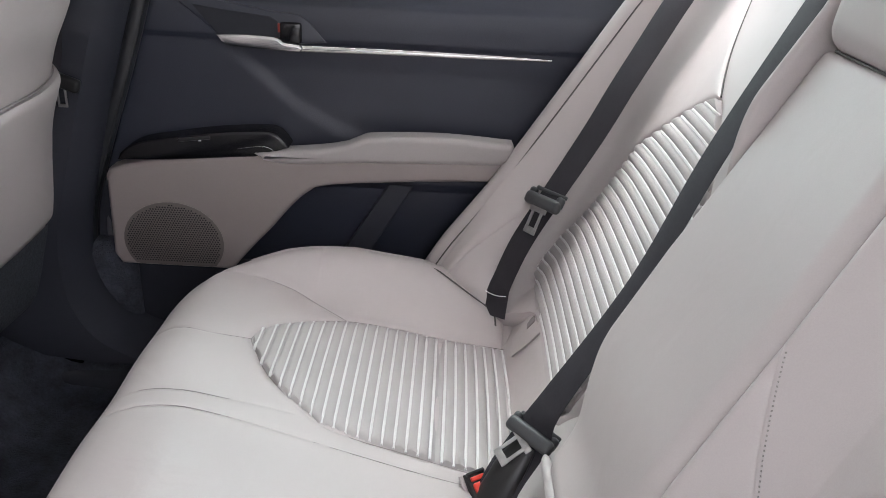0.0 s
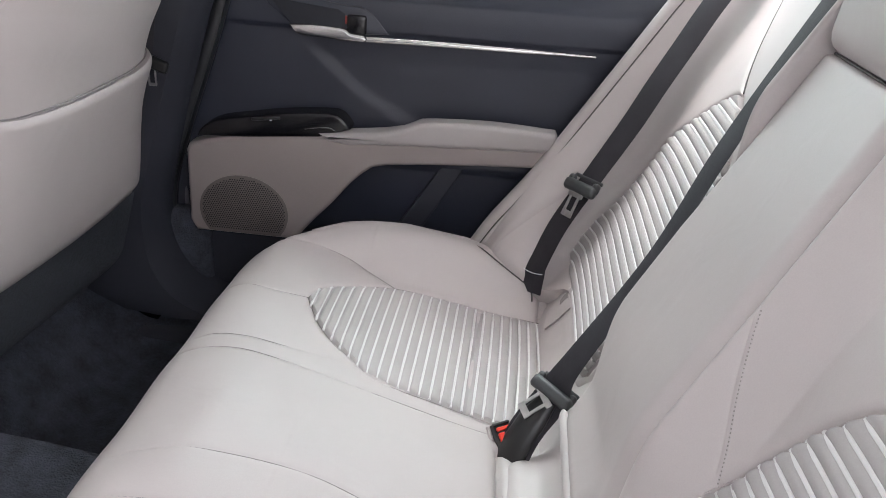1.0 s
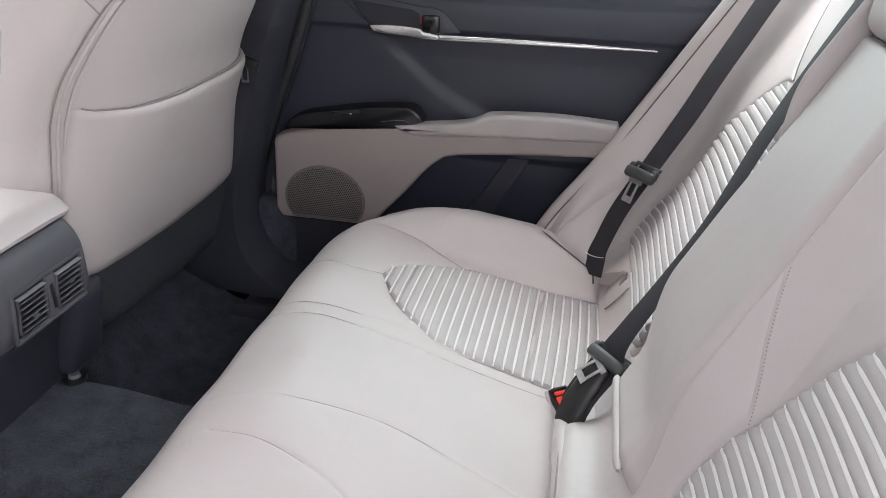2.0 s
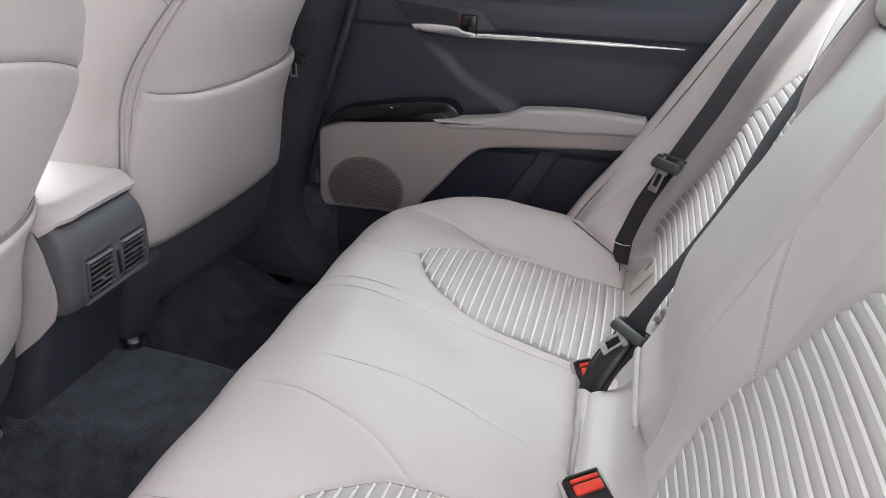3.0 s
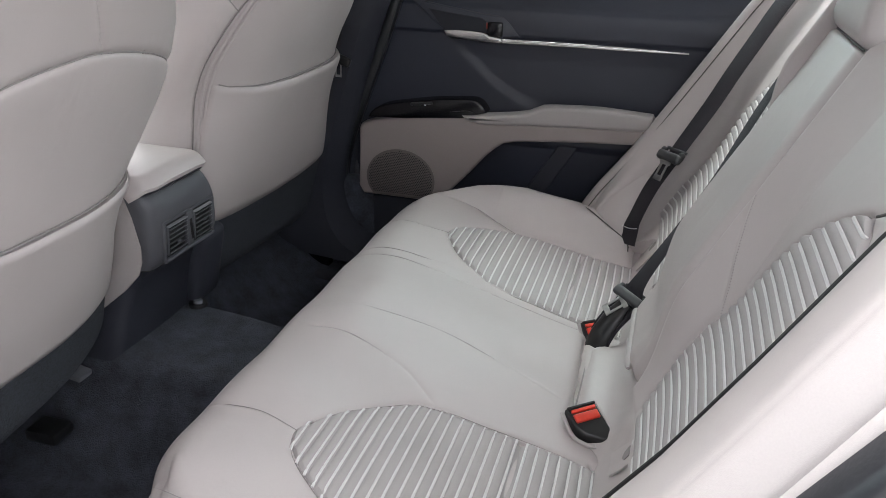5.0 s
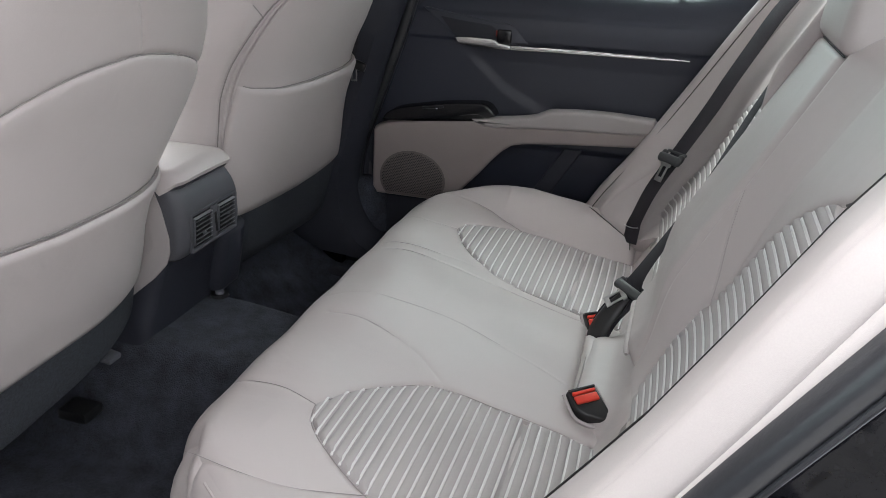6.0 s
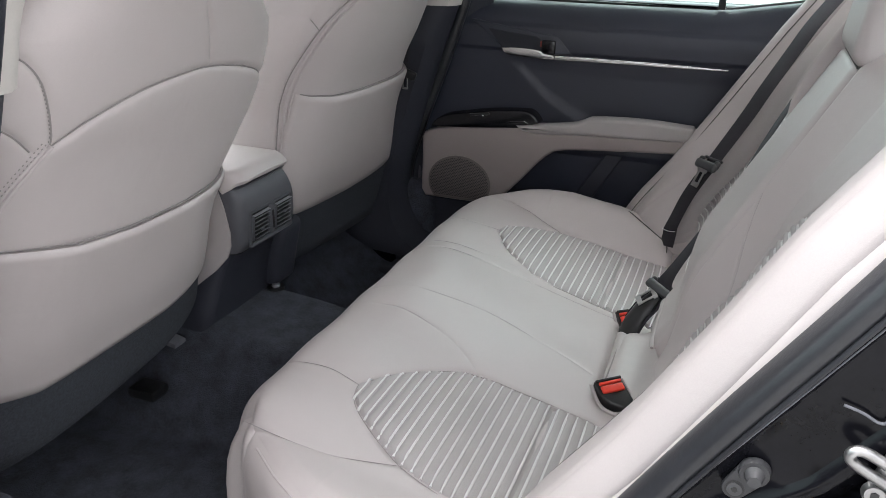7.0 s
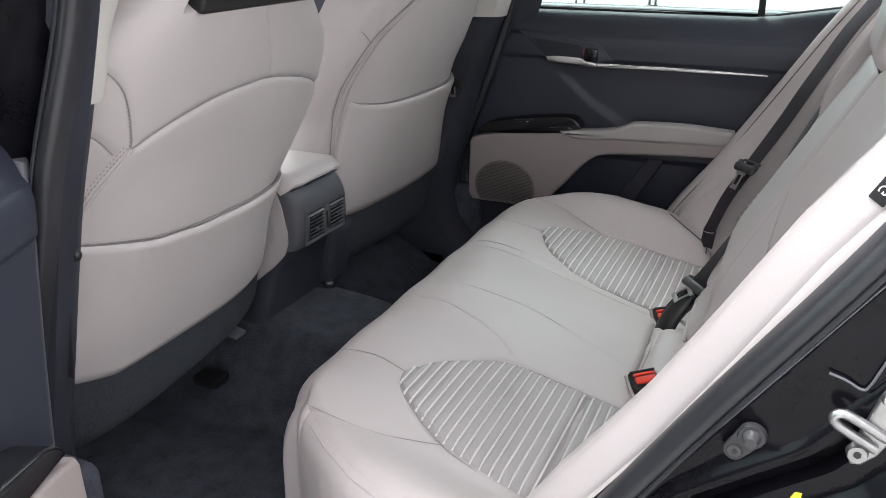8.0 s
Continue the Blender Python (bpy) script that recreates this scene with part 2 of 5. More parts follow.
CUSHION_HALF = lambda x: -0.010 + np.interp(x, [-0.14, -0.10, -0.05, 0.0, 0.05, 0.1, 0.2, 0.36], [0.438, 0.446, 0.487, 0.525, 0.555, 0.572, 0.585, 0.585])
CUSHION_FAR = lambda x: np.interp(x, [-0.14, -0.10, -0.05, 0.0, 0.05, 0.1, 0.2, 0.36], [0.445, 0.462, 0.506, 0.540, 0.562, 0.572, 0.578, 0.578])
IN_X = [0.0, 0.008, 0.026, 0.045, 0.066, 0.105, 0.148, 0.19, 0.235, 0.29, 0.332]
IN_INNER = [0.316, 0.298, 0.264, 0.240, 0.219, 0.186, 0.177, 0.175, 0.172, 0.170, 0.172]
IN_OUTER = [0.316, 0.345, 0.366, 0.381, 0.396, 0.418, 0.430, 0.436, 0.440, 0.450, 0.456]


def insert_outline():
    a = [(x, y) for x, y in zip(IN_X, IN_INNER)]
    b = [(x, y) for x, y in zip(IN_X, IN_OUTER)]
    return a[::-1] + b[1:]


CUSHION_SEAMS = []
for side in (1, -1):
    CUSHION_SEAMS += [
        (curve([(x, side * y) for x, y in insert_outline()], 60), 0.004, 0.002),
        (curve([(-0.085, side * 0.462), (-0.033, side * 0.466), (0.025, side * 0.458), (0.069, side * 0.438), (0.108, side * 0.418)], 30), 0.0032, 0.0018),
        (curve([(-0.118, side * 0.306), (-0.085, side * 0.312), (-0.045, side * 0.308), (0.0, side * 0.315)], 20), 0.0022, 0.0018)]
CUSHION_SEAMS += [
    (curve([(-0.105, 0.172), (-0.052, 0.184), (0.002, 0.188), (0.077, 0.190)], 20), 0.0014, 0.0018),
    (curve([(-0.112, 0.138), (-0.048, 0.154), (0.023, 0.156), (0.133, 0.149), (0.227, 0.144), (0.284, 0.144)], 30), 0.0026, 0.0018),
    (curve([(-0.10, -0.06), (-0.011, -0.034), (0.094, -0.024), (0.198, -0.048), (0.272, -0.07)], 30), 0.0014, 0.0018),
    (curve([(-0.075, -0.112), (-0.006, -0.111), (0.066, -0.134), (0.124, -0.176)], 20), 0.0026, 0.0018),
    (curve([(0.326, 0.17), (0.330, 0.36), (0.334, 0.56)], 12), 0.012, 0.003),
    (curve([(0.326, -0.17), (0.330, -0.36), (0.334, -0.56)], 12), 0.012, 0.003),
    (curve([(0.283, 0.115), (0.287, 0.03), (0.290, -0.075)], 12), 0.018, 0.003)]


def rear_cushion():
    seat = thing("rear_seat_cushion", (0.1, 0, 0.08), "light grey vinyl rear bench cushion with stitched seams and striped inserts", "car seat")
    v = np.linspace(-1, 1, 620)
    X = np.repeat(PROFILE[:, 0][:, None], len(v), 1)
    half = np.where(v[None, :] > 0, CUSHION_FAR(PROFILE[:, 0])[:, None], CUSHION_HALF(PROFILE[:, 0])[:, None])
    Y = half * v[None, :]
    on_top = smooth01((PROFILE[:, 1] - 0.30) / 0.05)[:, None]
    on_top[: int(len(on_top) * 0.4)] = 1.0
    Z = PROFILE[:, 1][:, None] + cushion_lift(X, Y) * on_top
    edge = np.clip(1 - (half - np.abs(Y)) / 0.03, 0, 1)
    Z = Z - 0.010 * edge ** 2 * on_top
    ahead = np.maximum(smooth01((-0.065 - X) / 0.05), 0) * (np.arange(len(PROFILE)) > 150)[:, None]
    X = X + 0.020 * ahead * np.clip((np.abs(v)[None, :] - 0.80) / 0.20, 0, 1) ** 2
    P = np.stack([X, Y, Z], 2)
    N = normals(P)
    if N[90, 310, 2] < 0:
        N = -N
    dip = np.zeros(X.shape)
    for line, deep, wide in CUSHION_SEAMS:
        dip = np.maximum(dip, 0.75 * deep * np.exp(-far_from(X, Y, line) / (1.5 * wide)) * on_top)
    inner, outer = np.interp(X, IN_X, IN_INNER), np.interp(X, IN_X, IN_OUTER)
    inside = (np.abs(Y) > inner + 0.003) & (np.abs(Y) < outer - 0.003) & (X > 0.004) & (X < 0.331) & (on_top > 0.5)
    dip = np.where(inside, np.maximum(dip, 0.006), dip)
    crown = 0.0022 * np.sin(Y * 37 + 1) * np.sin(X * 21) * on_top
    P = P + (crown - dip)[:, :, None] * N
    # sides that roll over the edge and drop to the floor
    cols = []
    for sgn in (-1, 1):
        e = P[:, 0] if sgn < 0 else P[:, -1]
        cols.append([np.stack([e[:, 0], e[:, 1] + sgn * dy, np.maximum(0.07, e[:, 2] - dz)], 1)
                     for dy, dz in ((0.009, 0.003), (0.018, 0.009), (0.025, 0.02), (0.030, 0.045), (0.032, 0.10), (0.024, 0.30))])
    full = np.concatenate([np.stack(cols[0][::-1], 1), P, np.stack(cols[1], 1)], 1)
    nu, nv = full.shape[:2]
    body = part("cushion", (full.reshape(-1, 3), grid_faces(nu, nv)), VINYL, seat)
    for line, deep, wide in CUSHION_SEAMS[:-3]:
        q = curve(line, max(12, int(200 * np.sum(np.linalg.norm(np.diff(line, axis=0), axis=1)))))
        q = q[q[:, 0] > -0.10]
        part("seam", sweep([(x, y, float(cushion_top(x, y)) - deep * 0.62) for x, y in q], ring(0.0005, 0.0005, 5), scale=np.clip(np.linspace(0, 6, len(q)), 0.1, 1)), SEAM, body)
    for sgn in (-1, 1):
        e = full[:, 5] if sgn < 0 else full[:, -6]
        rows = [e[i] for i in range(60, 206, 4)]
        part("piping", sweep(rows, ring(0.0017, 0.0017, 6)), VINYL, seat)
    for sgn in (1, -1):
        xs = np.linspace(0.003, 0.332, 190)
        w = np.linspace(0, 1, 60)
        XX = np.repeat(xs[:, None], 60, 1)
        lo, hi = np.interp(xs, IN_X, IN_INNER) + 0.0015, np.interp(xs, IN_X, IN_OUTER) - 0.0015
        YY = lo[:, None] + (hi - lo)[:, None] * w[None, :]
        puff = 0.0042 * np.abs(np.sin(np.pi * (XX - 0.012) / 0.01375)) ** 0.6
        puff = puff * smooth01(np.minimum(YY - lo[:, None], hi[:, None] - YY) / 0.007)
        fold = 0.009 * np.exp(-((XX - 0.238) / 0.005) ** 2)
        rim = 0.004 * np.clip(1 - np.minimum(YY - lo[:, None], hi[:, None] - YY) / 0.006, 0, 1) ** 2
        ZZ = cushion_top(XX, YY) + puff - fold - rim - 0.001
        m = np.stack([XX, sgn * YY, ZZ], 2)
        f = grid_faces(190, 60)
        panel = part("striped_insert", (m.reshape(-1, 3), f if sgn < 0 else [q[::-1] for q in f]), BAND, seat, "grey cloth insert crossed by white piping")
        for i in range(24):
            x = 0.012 + 0.01375 * i
            if abs(x - 0.238) < 0.004:
                x = 0.2335
            a, b = np.interp(x, IN_X, IN_INNER) + 0.003, np.interp(x, IN_X, IN_OUTER) - 0.003
            ys = np.linspace(a, b, 14)
            bow = 0.004 * (1 - ((ys - 0.31) / 0.14) ** 2) * np.interp(x, [0, 0.2, 0.24, 0.33], [-1, 0, 0.2, 1])
            rows = [(x + o, sgn * y, float(cushion_top(x + o, y)) + 0.0011 - 0.003 * max(0, 1 - min(y - a, b - y) / 0.005) ** 2) for y, o in zip(ys, bow)]
            part("white_stripe", sweep(rows, ring(0.0018, 0.0016, 6)), PIPING, panel)
    return seat


rear_cushion()

# ---- rear backrests ----
BACK_UP, BACK_OUT = Vector((0.468, 0, 0.884)), Vector((-0.884, 0, 0.468))


def back_place(y, s, h):
    return (0.37 + 0.468 * s - 0.884 * h, y, 0.41 + 0.884 * s + 0.468 * h)


def wing(s):
    return np.interp(s, [-0.08, 0.0, 0.2, 0.35, 0.44, 0.55], [0.090, 0.086, 0.074, 0.066, 0.057, 0.042])


def far_wing(s):
    """The far bolster's crest, which spreads forward over the cushion."""
    return wing(s) + 0.012 * (1 - smooth01((s + 0.14) / 0.20))


def left_wing(s):
    return np.interp(s, [-0.16, 0.0, 0.07, 0.14, 0.24, 0.35, 0.43, 0.5], [0.085, 0.075, 0.066, 0.058, 0.054, 0.0515, 0.043, 0.03])


def pad_h(s):
    """How far the middle pad stands off the plane of the backrest."""
    return 0.023 - 0.038 * (1 - smooth01((s + 0.05) / 0.16))


def joint_y(s):
    """The line where the middle pad meets the driver's side of the backrest."""
    return np.interp(s, [0.0, 0.10, 0.18, 0.24, 0.30, 0.345, 0.41], [0.094, 0.091, 0.083, 0.078, 0.071, 0.066, 0.059])


def back_h(y, s):
    """How far the padding of an outer backrest stands off its plane: a dished middle, a slope up to the
    middle pad and a steep flank up to the side bolster."""
    y = np.asarray(y, float)
    a = np.abs(y)
    base = -0.026 + 0.016 * smooth01((s - 0.12) / 0.18)
    slope = np.clip((0.152 - a) / (0.152 - np.where(y < 0, joint_y(s), 0.085)), 0, 1) ** 1.15 * (pad_h(s) - 0.001 - base)
    crown = 0.005 * np.exp(-((a - 0.33) / 0.11) ** 2) * smooth01((s + 0.05) / 0.1)
    far = np.clip((a - 0.485) / 0.10, 0, 1) ** 2 * (wing(s) - 0.004 - base)
    # towards the cushion the far flank stands up steeply
    foot = 1 - smooth01((s + 0.10) / np.interp(a, [0.495, 0.53, 0.565], [0.075, 0.16, 0.30]))
    steep = np.interp(a - 0.035 * smooth01((s + 0.105) / 0.075) * smooth01((0.56 - a) / 0.05), [0.40, 0.44, 0.475, 0.495, 0.506, 0.514, 0.524, 0.540, 0.552, 0.575, 0.60], [-0.026, -0.020, -0.010, 0.001, 0.012, 0.030, 0.052, 0.074, 0.084, 0.090, 0.092]) - base
    far = far * (1 - foot) + steep * foot
    near = smooth01((a - 0.472) / 0.020) * (left_wing(s) - 0.009 - base)
    return base + slope + crown + np.where(y < 0, near, far)


BK_S = [-0.047, -0.042, -0.03, 0.0, 0.04, 0.10, 0.157, 0.21, 0.253, 0.287, 0.312, 0.323]
BK_INNER = [0.21, 0.170, 0.152, 0.143, 0.138, 0.142, 0.160, 0.185, 0.216, 0.256, 0.296, 0.323]
BK_OUTER = [0.44, 0.495, 0.515, 0.520, 0.518, 0.506, 0.500, 0.480, 0.424, 0.382, 0.348, 0.324]


def outer_backrest(sgn):
    limit = 0.60 if sgn > 0 else 0.474
    bk_inner, bk_outer = [max(v, 0.19) for v in BK_INNER] if sgn > 0 else BK_INNER, [min(v, limit) for v in BK_OUTER]
    what = thing("rear_bench_back", back_place(sgn * 0.35, -0.05, 0), "light grey vinyl rear backrest with a striped cloth insert", "car seat", "rear backrests")
    start = 0.085 if sgn < 0 else 0.140
    ys, ss = np.linspace(start, 0.547 if sgn > 0 else 0.4915, 300), np.linspace(0, 1, 330)
    S, Y = np.meshgrid(ss, ys, indexing="ij")
    low = np.interp(Y, [0.08, 0.13, 0.24, 0.33, 0.40, 0.43, 0.45, 0.47, 0.50, 0.52, 0.55], [-0.050, -0.052, -0.054, -0.053, -0.050, -0.052, -0.062, -0.084, -0.118, -0.145, -0.16])
    S = low + (0.47 - low) * S
    if sgn < 0:
        Y = joint_y(S) + 0.0012 + (0.4915 - joint_y(S)) * (Y - start) / (0.4915 - start)
    H = back_h(sgn * Y, S)
    if sgn > 0:
        H = H - 0.03 * smooth01((0.20 - Y) / 0.05) * smooth01((0.12 - S) / 0.08)
        # the inner edge rises above the middle pad towards the top
        H = H + 0.050 * smooth01((0.166 - Y) / 0.020) * smooth01((S - 0.20) / 0.16)
    else:
        H = H - 0.026 * np.clip((S - 0.422) / 0.048, 0, 1) ** 1.6
    # the edge along the joint rolls in
    H = H - 0.006 * np.clip(1 - (Y - (joint_y(S) + 0.001 if sgn < 0 else start)) / 0.008, 0, 1) ** 2
    seams = [(curve([(y, s) for s, y in zip(BK_S, bk_inner)] + [(y, s) for s, y in list(zip(BK_S, bk_outer))[::-1]], 70), 0.004, 0.0026),
             (curve([(0.323, 0.323), (0.352, 0.343), (0.392, 0.377), (0.437, 0.43), (0.46, 0.47)], 20), 0.004, 0.0028),
             (curve(STITCHED, 20), 0.0013, 0.0014)]
    dip = np.zeros(S.shape)
    for line, deep, wide in seams:
        dip = np.maximum(dip, 1.5 * deep * np.exp(-far_from(Y, S, line) / wide))
    inner, outer = np.interp(S, BK_S, bk_inner), np.interp(S, BK_S, bk_outer)
    inside = (Y > inner + 0.003) & (Y < outer - 0.003) & (S > -0.044) & (S < 0.320)
    H = H - np.where(inside, np.maximum(dip, 0.005), dip)
    X3, Y3, Z3 = back_place(sgn * Y, S, H)
    P = np.stack([X3, Y3, Z3], 2)
    # the rounded top, the lower edge and the outer and inner sides
    last = P[-1]
    up = [last + np.array([0.468 * a - 0.884 * b, 0, 0.884 * a + 0.468 * b]) for a, b in ((0.012, -0.004), (0.022, -0.014), (0.028, -0.03), (0.03, -0.08))]
    under = [P[0] + np.array([-0.468 * a - 0.884 * b, 0, -0.884 * a + 0.468 * b]) for a, b in ((0.009, -0.06), (0.009, -0.02), (0.006, -0.008), (0.003, -0.003))]
    P = np.concatenate([np.stack(under), P, np.stack(up)], 0)
    side, joint = P[:, -1], P[:, 0]
    out = [side + np.array([0.884 * b, sgn * a, -0.468 * b]) for a, b in ((0.003, 0.004), (0.004, 0.012), (0.004, 0.09))]
    within = [joint + np.array([0.884 * b, -sgn * a, -0.468 * b]) for a, b in ((0.001, 0.05), (0.001, 0.008), (0.0005, 0.003))]
    P = np.concatenate([np.stack(within, 1), P, np.stack(out, 1)], 1)
    nu, nv = P.shape[:2]
    f = grid_faces(nu, nv)
    part("backrest", (P.reshape(-1, 3), f if sgn > 0 else [q[::-1] for q in f]), VINYL, what)
    ss = np.linspace(-0.044, 0.321, 240)
    w = np.linspace(0, 1, 50)
    lo, hi = np.interp(ss, BK_S, bk_inner) + 0.0015, np.interp(ss, BK_S, bk_outer) - 0.0015
    S = np.repeat(ss[:, None], 50, 1)
    Y = lo[:, None] + (hi - lo)[:, None] * w[None, :]
    pitch = 0.0146
    bow = lambda y: -0.010 * ((y - 0.33) / 0.18) ** 2
    puff = 0.0045 * np.abs(np.sin(np.pi * (S - bow(Y) + 0.0405) / pitch)) ** 0.6
    rim = 0.007 * np.clip(1 - np.minimum(Y - lo[:, None], hi[:, None] - Y) / 0.005, 0, 1) ** 2
    X3, Y3, Z3 = back_place(sgn * Y, S, back_h(sgn * Y, S) + puff - rim - 0.001)
    f = grid_faces(240, 50)
    panel = part("striped_insert", (np.stack([X3, Y3, Z3], 2).reshape(-1, 3), f if sgn > 0 else [q[::-1] for q in f]), BAND, what, "grey cloth insert crossed by white piping")
    for i in range(26):
        s0 = -0.0405 + pitch * i
        line = [(y, s0 + bow(y)) for y in np.linspace(0.13, 0.53, 160)]
        line = [(y, s) for y, s in line if -0.043 < s < 0.319 and np.interp(s, BK_S, bk_inner) + 0.003 < y < np.interp(s, BK_S, bk_outer) - 0.003]
        if len(line) < 4:
            continue
        line = curve(line[:: max(1, len(line) // 14)] + [line[-1]], 16)
        a, b = line[0][0], line[-1][0]
        rows = [back_place(sgn * y, s, float(back_h(sgn * y, s)) + 0.0012 - 0.003 * max(0, 1 - min(y - a, b - y) / 0.005) ** 2) for y, s in line]
        part("white_stripe", sweep(rows, ring(0.0021, 0.0017, 6), up=(-0.884, 0, 0.468)), PIPING, panel)
    # the seam above the insert, its crease shade put into the dark colour
    rows = [back_place(sgn * y, q, float(back_h(sgn * y, q)) - 0.0030) for y, q in curve([(0.326, 0.325), (0.352, 0.343), (0.392, 0.377), (0.437, 0.43), (0.458, 0.466)], 24)]
    part("seam", sweep(rows, ring(0.0013, 0.0013, 6), up=(-0.884, 0, 0.468)), SEAM_DARK, what)
    # a row of stitches beside the slanting seam
    seam = curve([(y + 0.005, s + 0.0005) for y, s in STITCHED], 84)
    V, F = [], []
    for i in range(0, 83, 2):
        (y0, s0), (y1, s1) = seam[i], seam[i] + 0.75 * (seam[i + 1] - seam[i])
        q = sweep([back_place(sgn * y0, s0, float(back_h(sgn * y0, s0)) + 0.0002), back_place(sgn * y1, s1, float(back_h(sgn * y1, s1)) + 0.0002)], ring(0.0006, 0.0006, 5), up=(-0.884, 0, 0.468))
        F += [tuple(k + len(V) for k in g) for g in q[1]]
        V += list(q[0])
    part("stitching", (V, F), SEAM, what, "dark row of stitches")
    return what


STITCHED = [(0.083, 0.233), (0.098, 0.202), (0.113, 0.172), (0.128, 0.145), (0.143, 0.115)]
for sgn in (1, -1):
    outer_backrest(sgn)


def middle_backrest():
    what = thing("middle_bench_back", back_place(0, -0.05, 0), "plain light grey vinyl middle backrest pad, folded up", "car seat", "rear backrests")
    ys, ss = np.linspace(-1, 1, 140), np.linspace(-0.050, 0.416, 160)
    S, V = np.meshgrid(ss, ys, indexing="ij")
    far_edge = np.interp(S, [-0.05, -0.02, 0.02, 0.08, 0.20, 0.41], [0.089, 0.102, 0.116, 0.128, 0.138, 0.138])
    near_edge = joint_y(S) - 0.001
    Y = np.where(V > 0, V * far_edge, V * near_edge)
    roll = 0.012 * np.clip(1 - (Y + near_edge) / 0.024, 0, 1) ** 2.2 + 0.006 * np.clip(1 - (far_edge - Y) / 0.010, 0, 1) ** 2.2
    ends = 0.012 * np.clip(1 - (0.416 - S) / 0.012, 0, 1) ** 2.2 + 0.010 * np.clip(1 - (S + 0.05) / 0.02, 0, 1) ** 2
    H = pad_h(S) - roll - ends - 0.0015 * np.exp(-((Y - 0.02) / 0.05) ** 2) * np.exp(-((S - 0.2) / 0.1) ** 2)
    H = H + 0.016 * (1 - smooth01((S + 0.05) / 0.07)) * smooth01((Y + near_edge) / 0.05)
    P = np.stack(back_place(Y, S, H), 2)
    l, r = P[:, 0], P[:, -1]
    deep = np.array([0.884, 0, -0.468])
    P = np.concatenate([np.stack([l + 0.07 * deep, l + 0.008 * deep + np.array([0, -0.0012, 0])], 1), P, np.stack([r + 0.008 * deep + np.array([0, 0.0012, 0]), r + 0.07 * deep], 1)], 1)
    b, t = P[0], P[-1]
    up = np.array([0.468, 0, 0.884])
    P = np.concatenate([np.stack([b + 0.08 * deep - 0.01 * up, b + 0.01 * deep - 0.008 * up]), P, np.stack([t + 0.01 * deep + 0.008 * up, t + 0.08 * deep + 0.01 * up])], 0)
    nu, nv = P.shape[:2]
    part("pad", (P.reshape(-1, 3), grid_faces(nu, nv)), VINYL, what)
    # the fixed piece below, between the buckles
    yy = np.repeat(np.linspace(-0.54, 0.54, 140)[None, :], 40, 0)
    inner = curve([(0.292, 0.288), (0.305, 0.296), (0.335, 0.300), (0.366, 0.33), (0.412, 0.41)], 40)
    outer = curve([(0.322, 0.262), (0.331, 0.274), (0.342, 0.290), (0.3575, 0.32), (0.371, 0.345), (0.40, 0.375), (0.44, 0.40)], 40)
    k = smooth01((np.abs(yy + 0.01) - 0.10) / 0.05)
    P = np.stack([inner[:, None, 0] * (1 - k) + outer[:, None, 0] * k, yy, inner[:, None, 1] * (1 - k) + outer[:, None, 1] * k + 0.003 * np.cos(yy * 9)], 2)
    lower = part("lower_pad", (P.reshape(-1, 3), grid_faces(40, 140)), VINYL, what)
    part("seam", sweep(curve([(0.2905, -0.088, 0.2905), (0.2915, -0.03, 0.2915), (0.2915, 0.04, 0.2910), (0.2910, 0.108, 0.2895)], 20), ring(0.0012, 0.0012, 6)), SEAM, lower, "dark seam along the cushion")
    part("lower_roll", sweep([back_place(y, -0.054 + 0.003 * math.cos(y * 14), -0.008) for y in np.linspace(-0.060, 0.120, 30)], ring(0.0068, 0.0062, 14), up=(-0.884, 0, 0.468), scale=np.interp(np.linspace(0, 1, 30), [0, 0.04, 0.1, 0.9, 0.96, 1], [0.35, 0.8, 1, 1, 0.8, 0.35])), VINYL, what, "narrow vinyl roll under the pad")
    return what


middle_backrest()


def anchor_cover(sgn):
    """The vinyl flap over a child-seat anchor, with its dark slot."""
    at = lambda a, b, o: back_place(sgn * a, b, (-0.0312 if sgn > 0 else -0.0285) + o)
    cover = [(0.385, -0.050), (0.420, -0.056), (0.461, -0.061), (0.456, -0.116), (0.417, -0.122), (0.400, -0.090)]
    mouth = [(0.424, -0.059), (0.438, -0.058), (0.442, -0.066), (0.441, -0.078), (0.430, -0.079)]
    if sgn < 0:
        cover = [(0.204, -0.050), (0.246, -0.052), (0.238, -0.072), (0.226, -0.096), (0.181, -0.098)]
        mouth = [(0.212, -0.053), (0.231, -0.053), (0.229, -0.064), (0.221, -0.069), (0.213, -0.064)]
    what = thing("anchor_cover", at(*cover[0], 0), "light grey vinyl flap over the child seat anchor", "anchor cover", "anchor covers")
    flap = part("flap", slab(cover, at, 0.0022, 0.0010), VINYL, what)
    part("slot", slab(mouth, at, 0.0029, 0.0004), SEAM, flap, "dark slot of the anchor")


for sgn in (1, -1):
    anchor_cover(sgn)


def head_restraint(y, width):
    what = thing("headrest", back_place(y, 0.41, 0), "light grey vinyl headrest on the rear backrest", "headrest")
    m = pose(0.597, y, 0.862, 0, 7, 0)
    bm = bmesh.new()
    bmesh.ops.create_cube(bm, size=1, matrix=m @ Matrix.Diagonal((0.108, width, 0.168, 1)))
    bmesh.ops.bevel(bm, geom=bm.edges[:], offset=0.024, segments=6, affect="EDGES", profile=0.55)
    part("pad", bm, VINYL, what)
    part("seam", sweep([back_place(y + u * width * 0.43, 0.4125, 0.0205) for u in np.linspace(-1, 1, 20)], ring(0.0012, 0.0012, 6)), SEAM_DARK, what, "dark line where it meets the backrest")
    return what


head_restraint(0.030, 0.212)


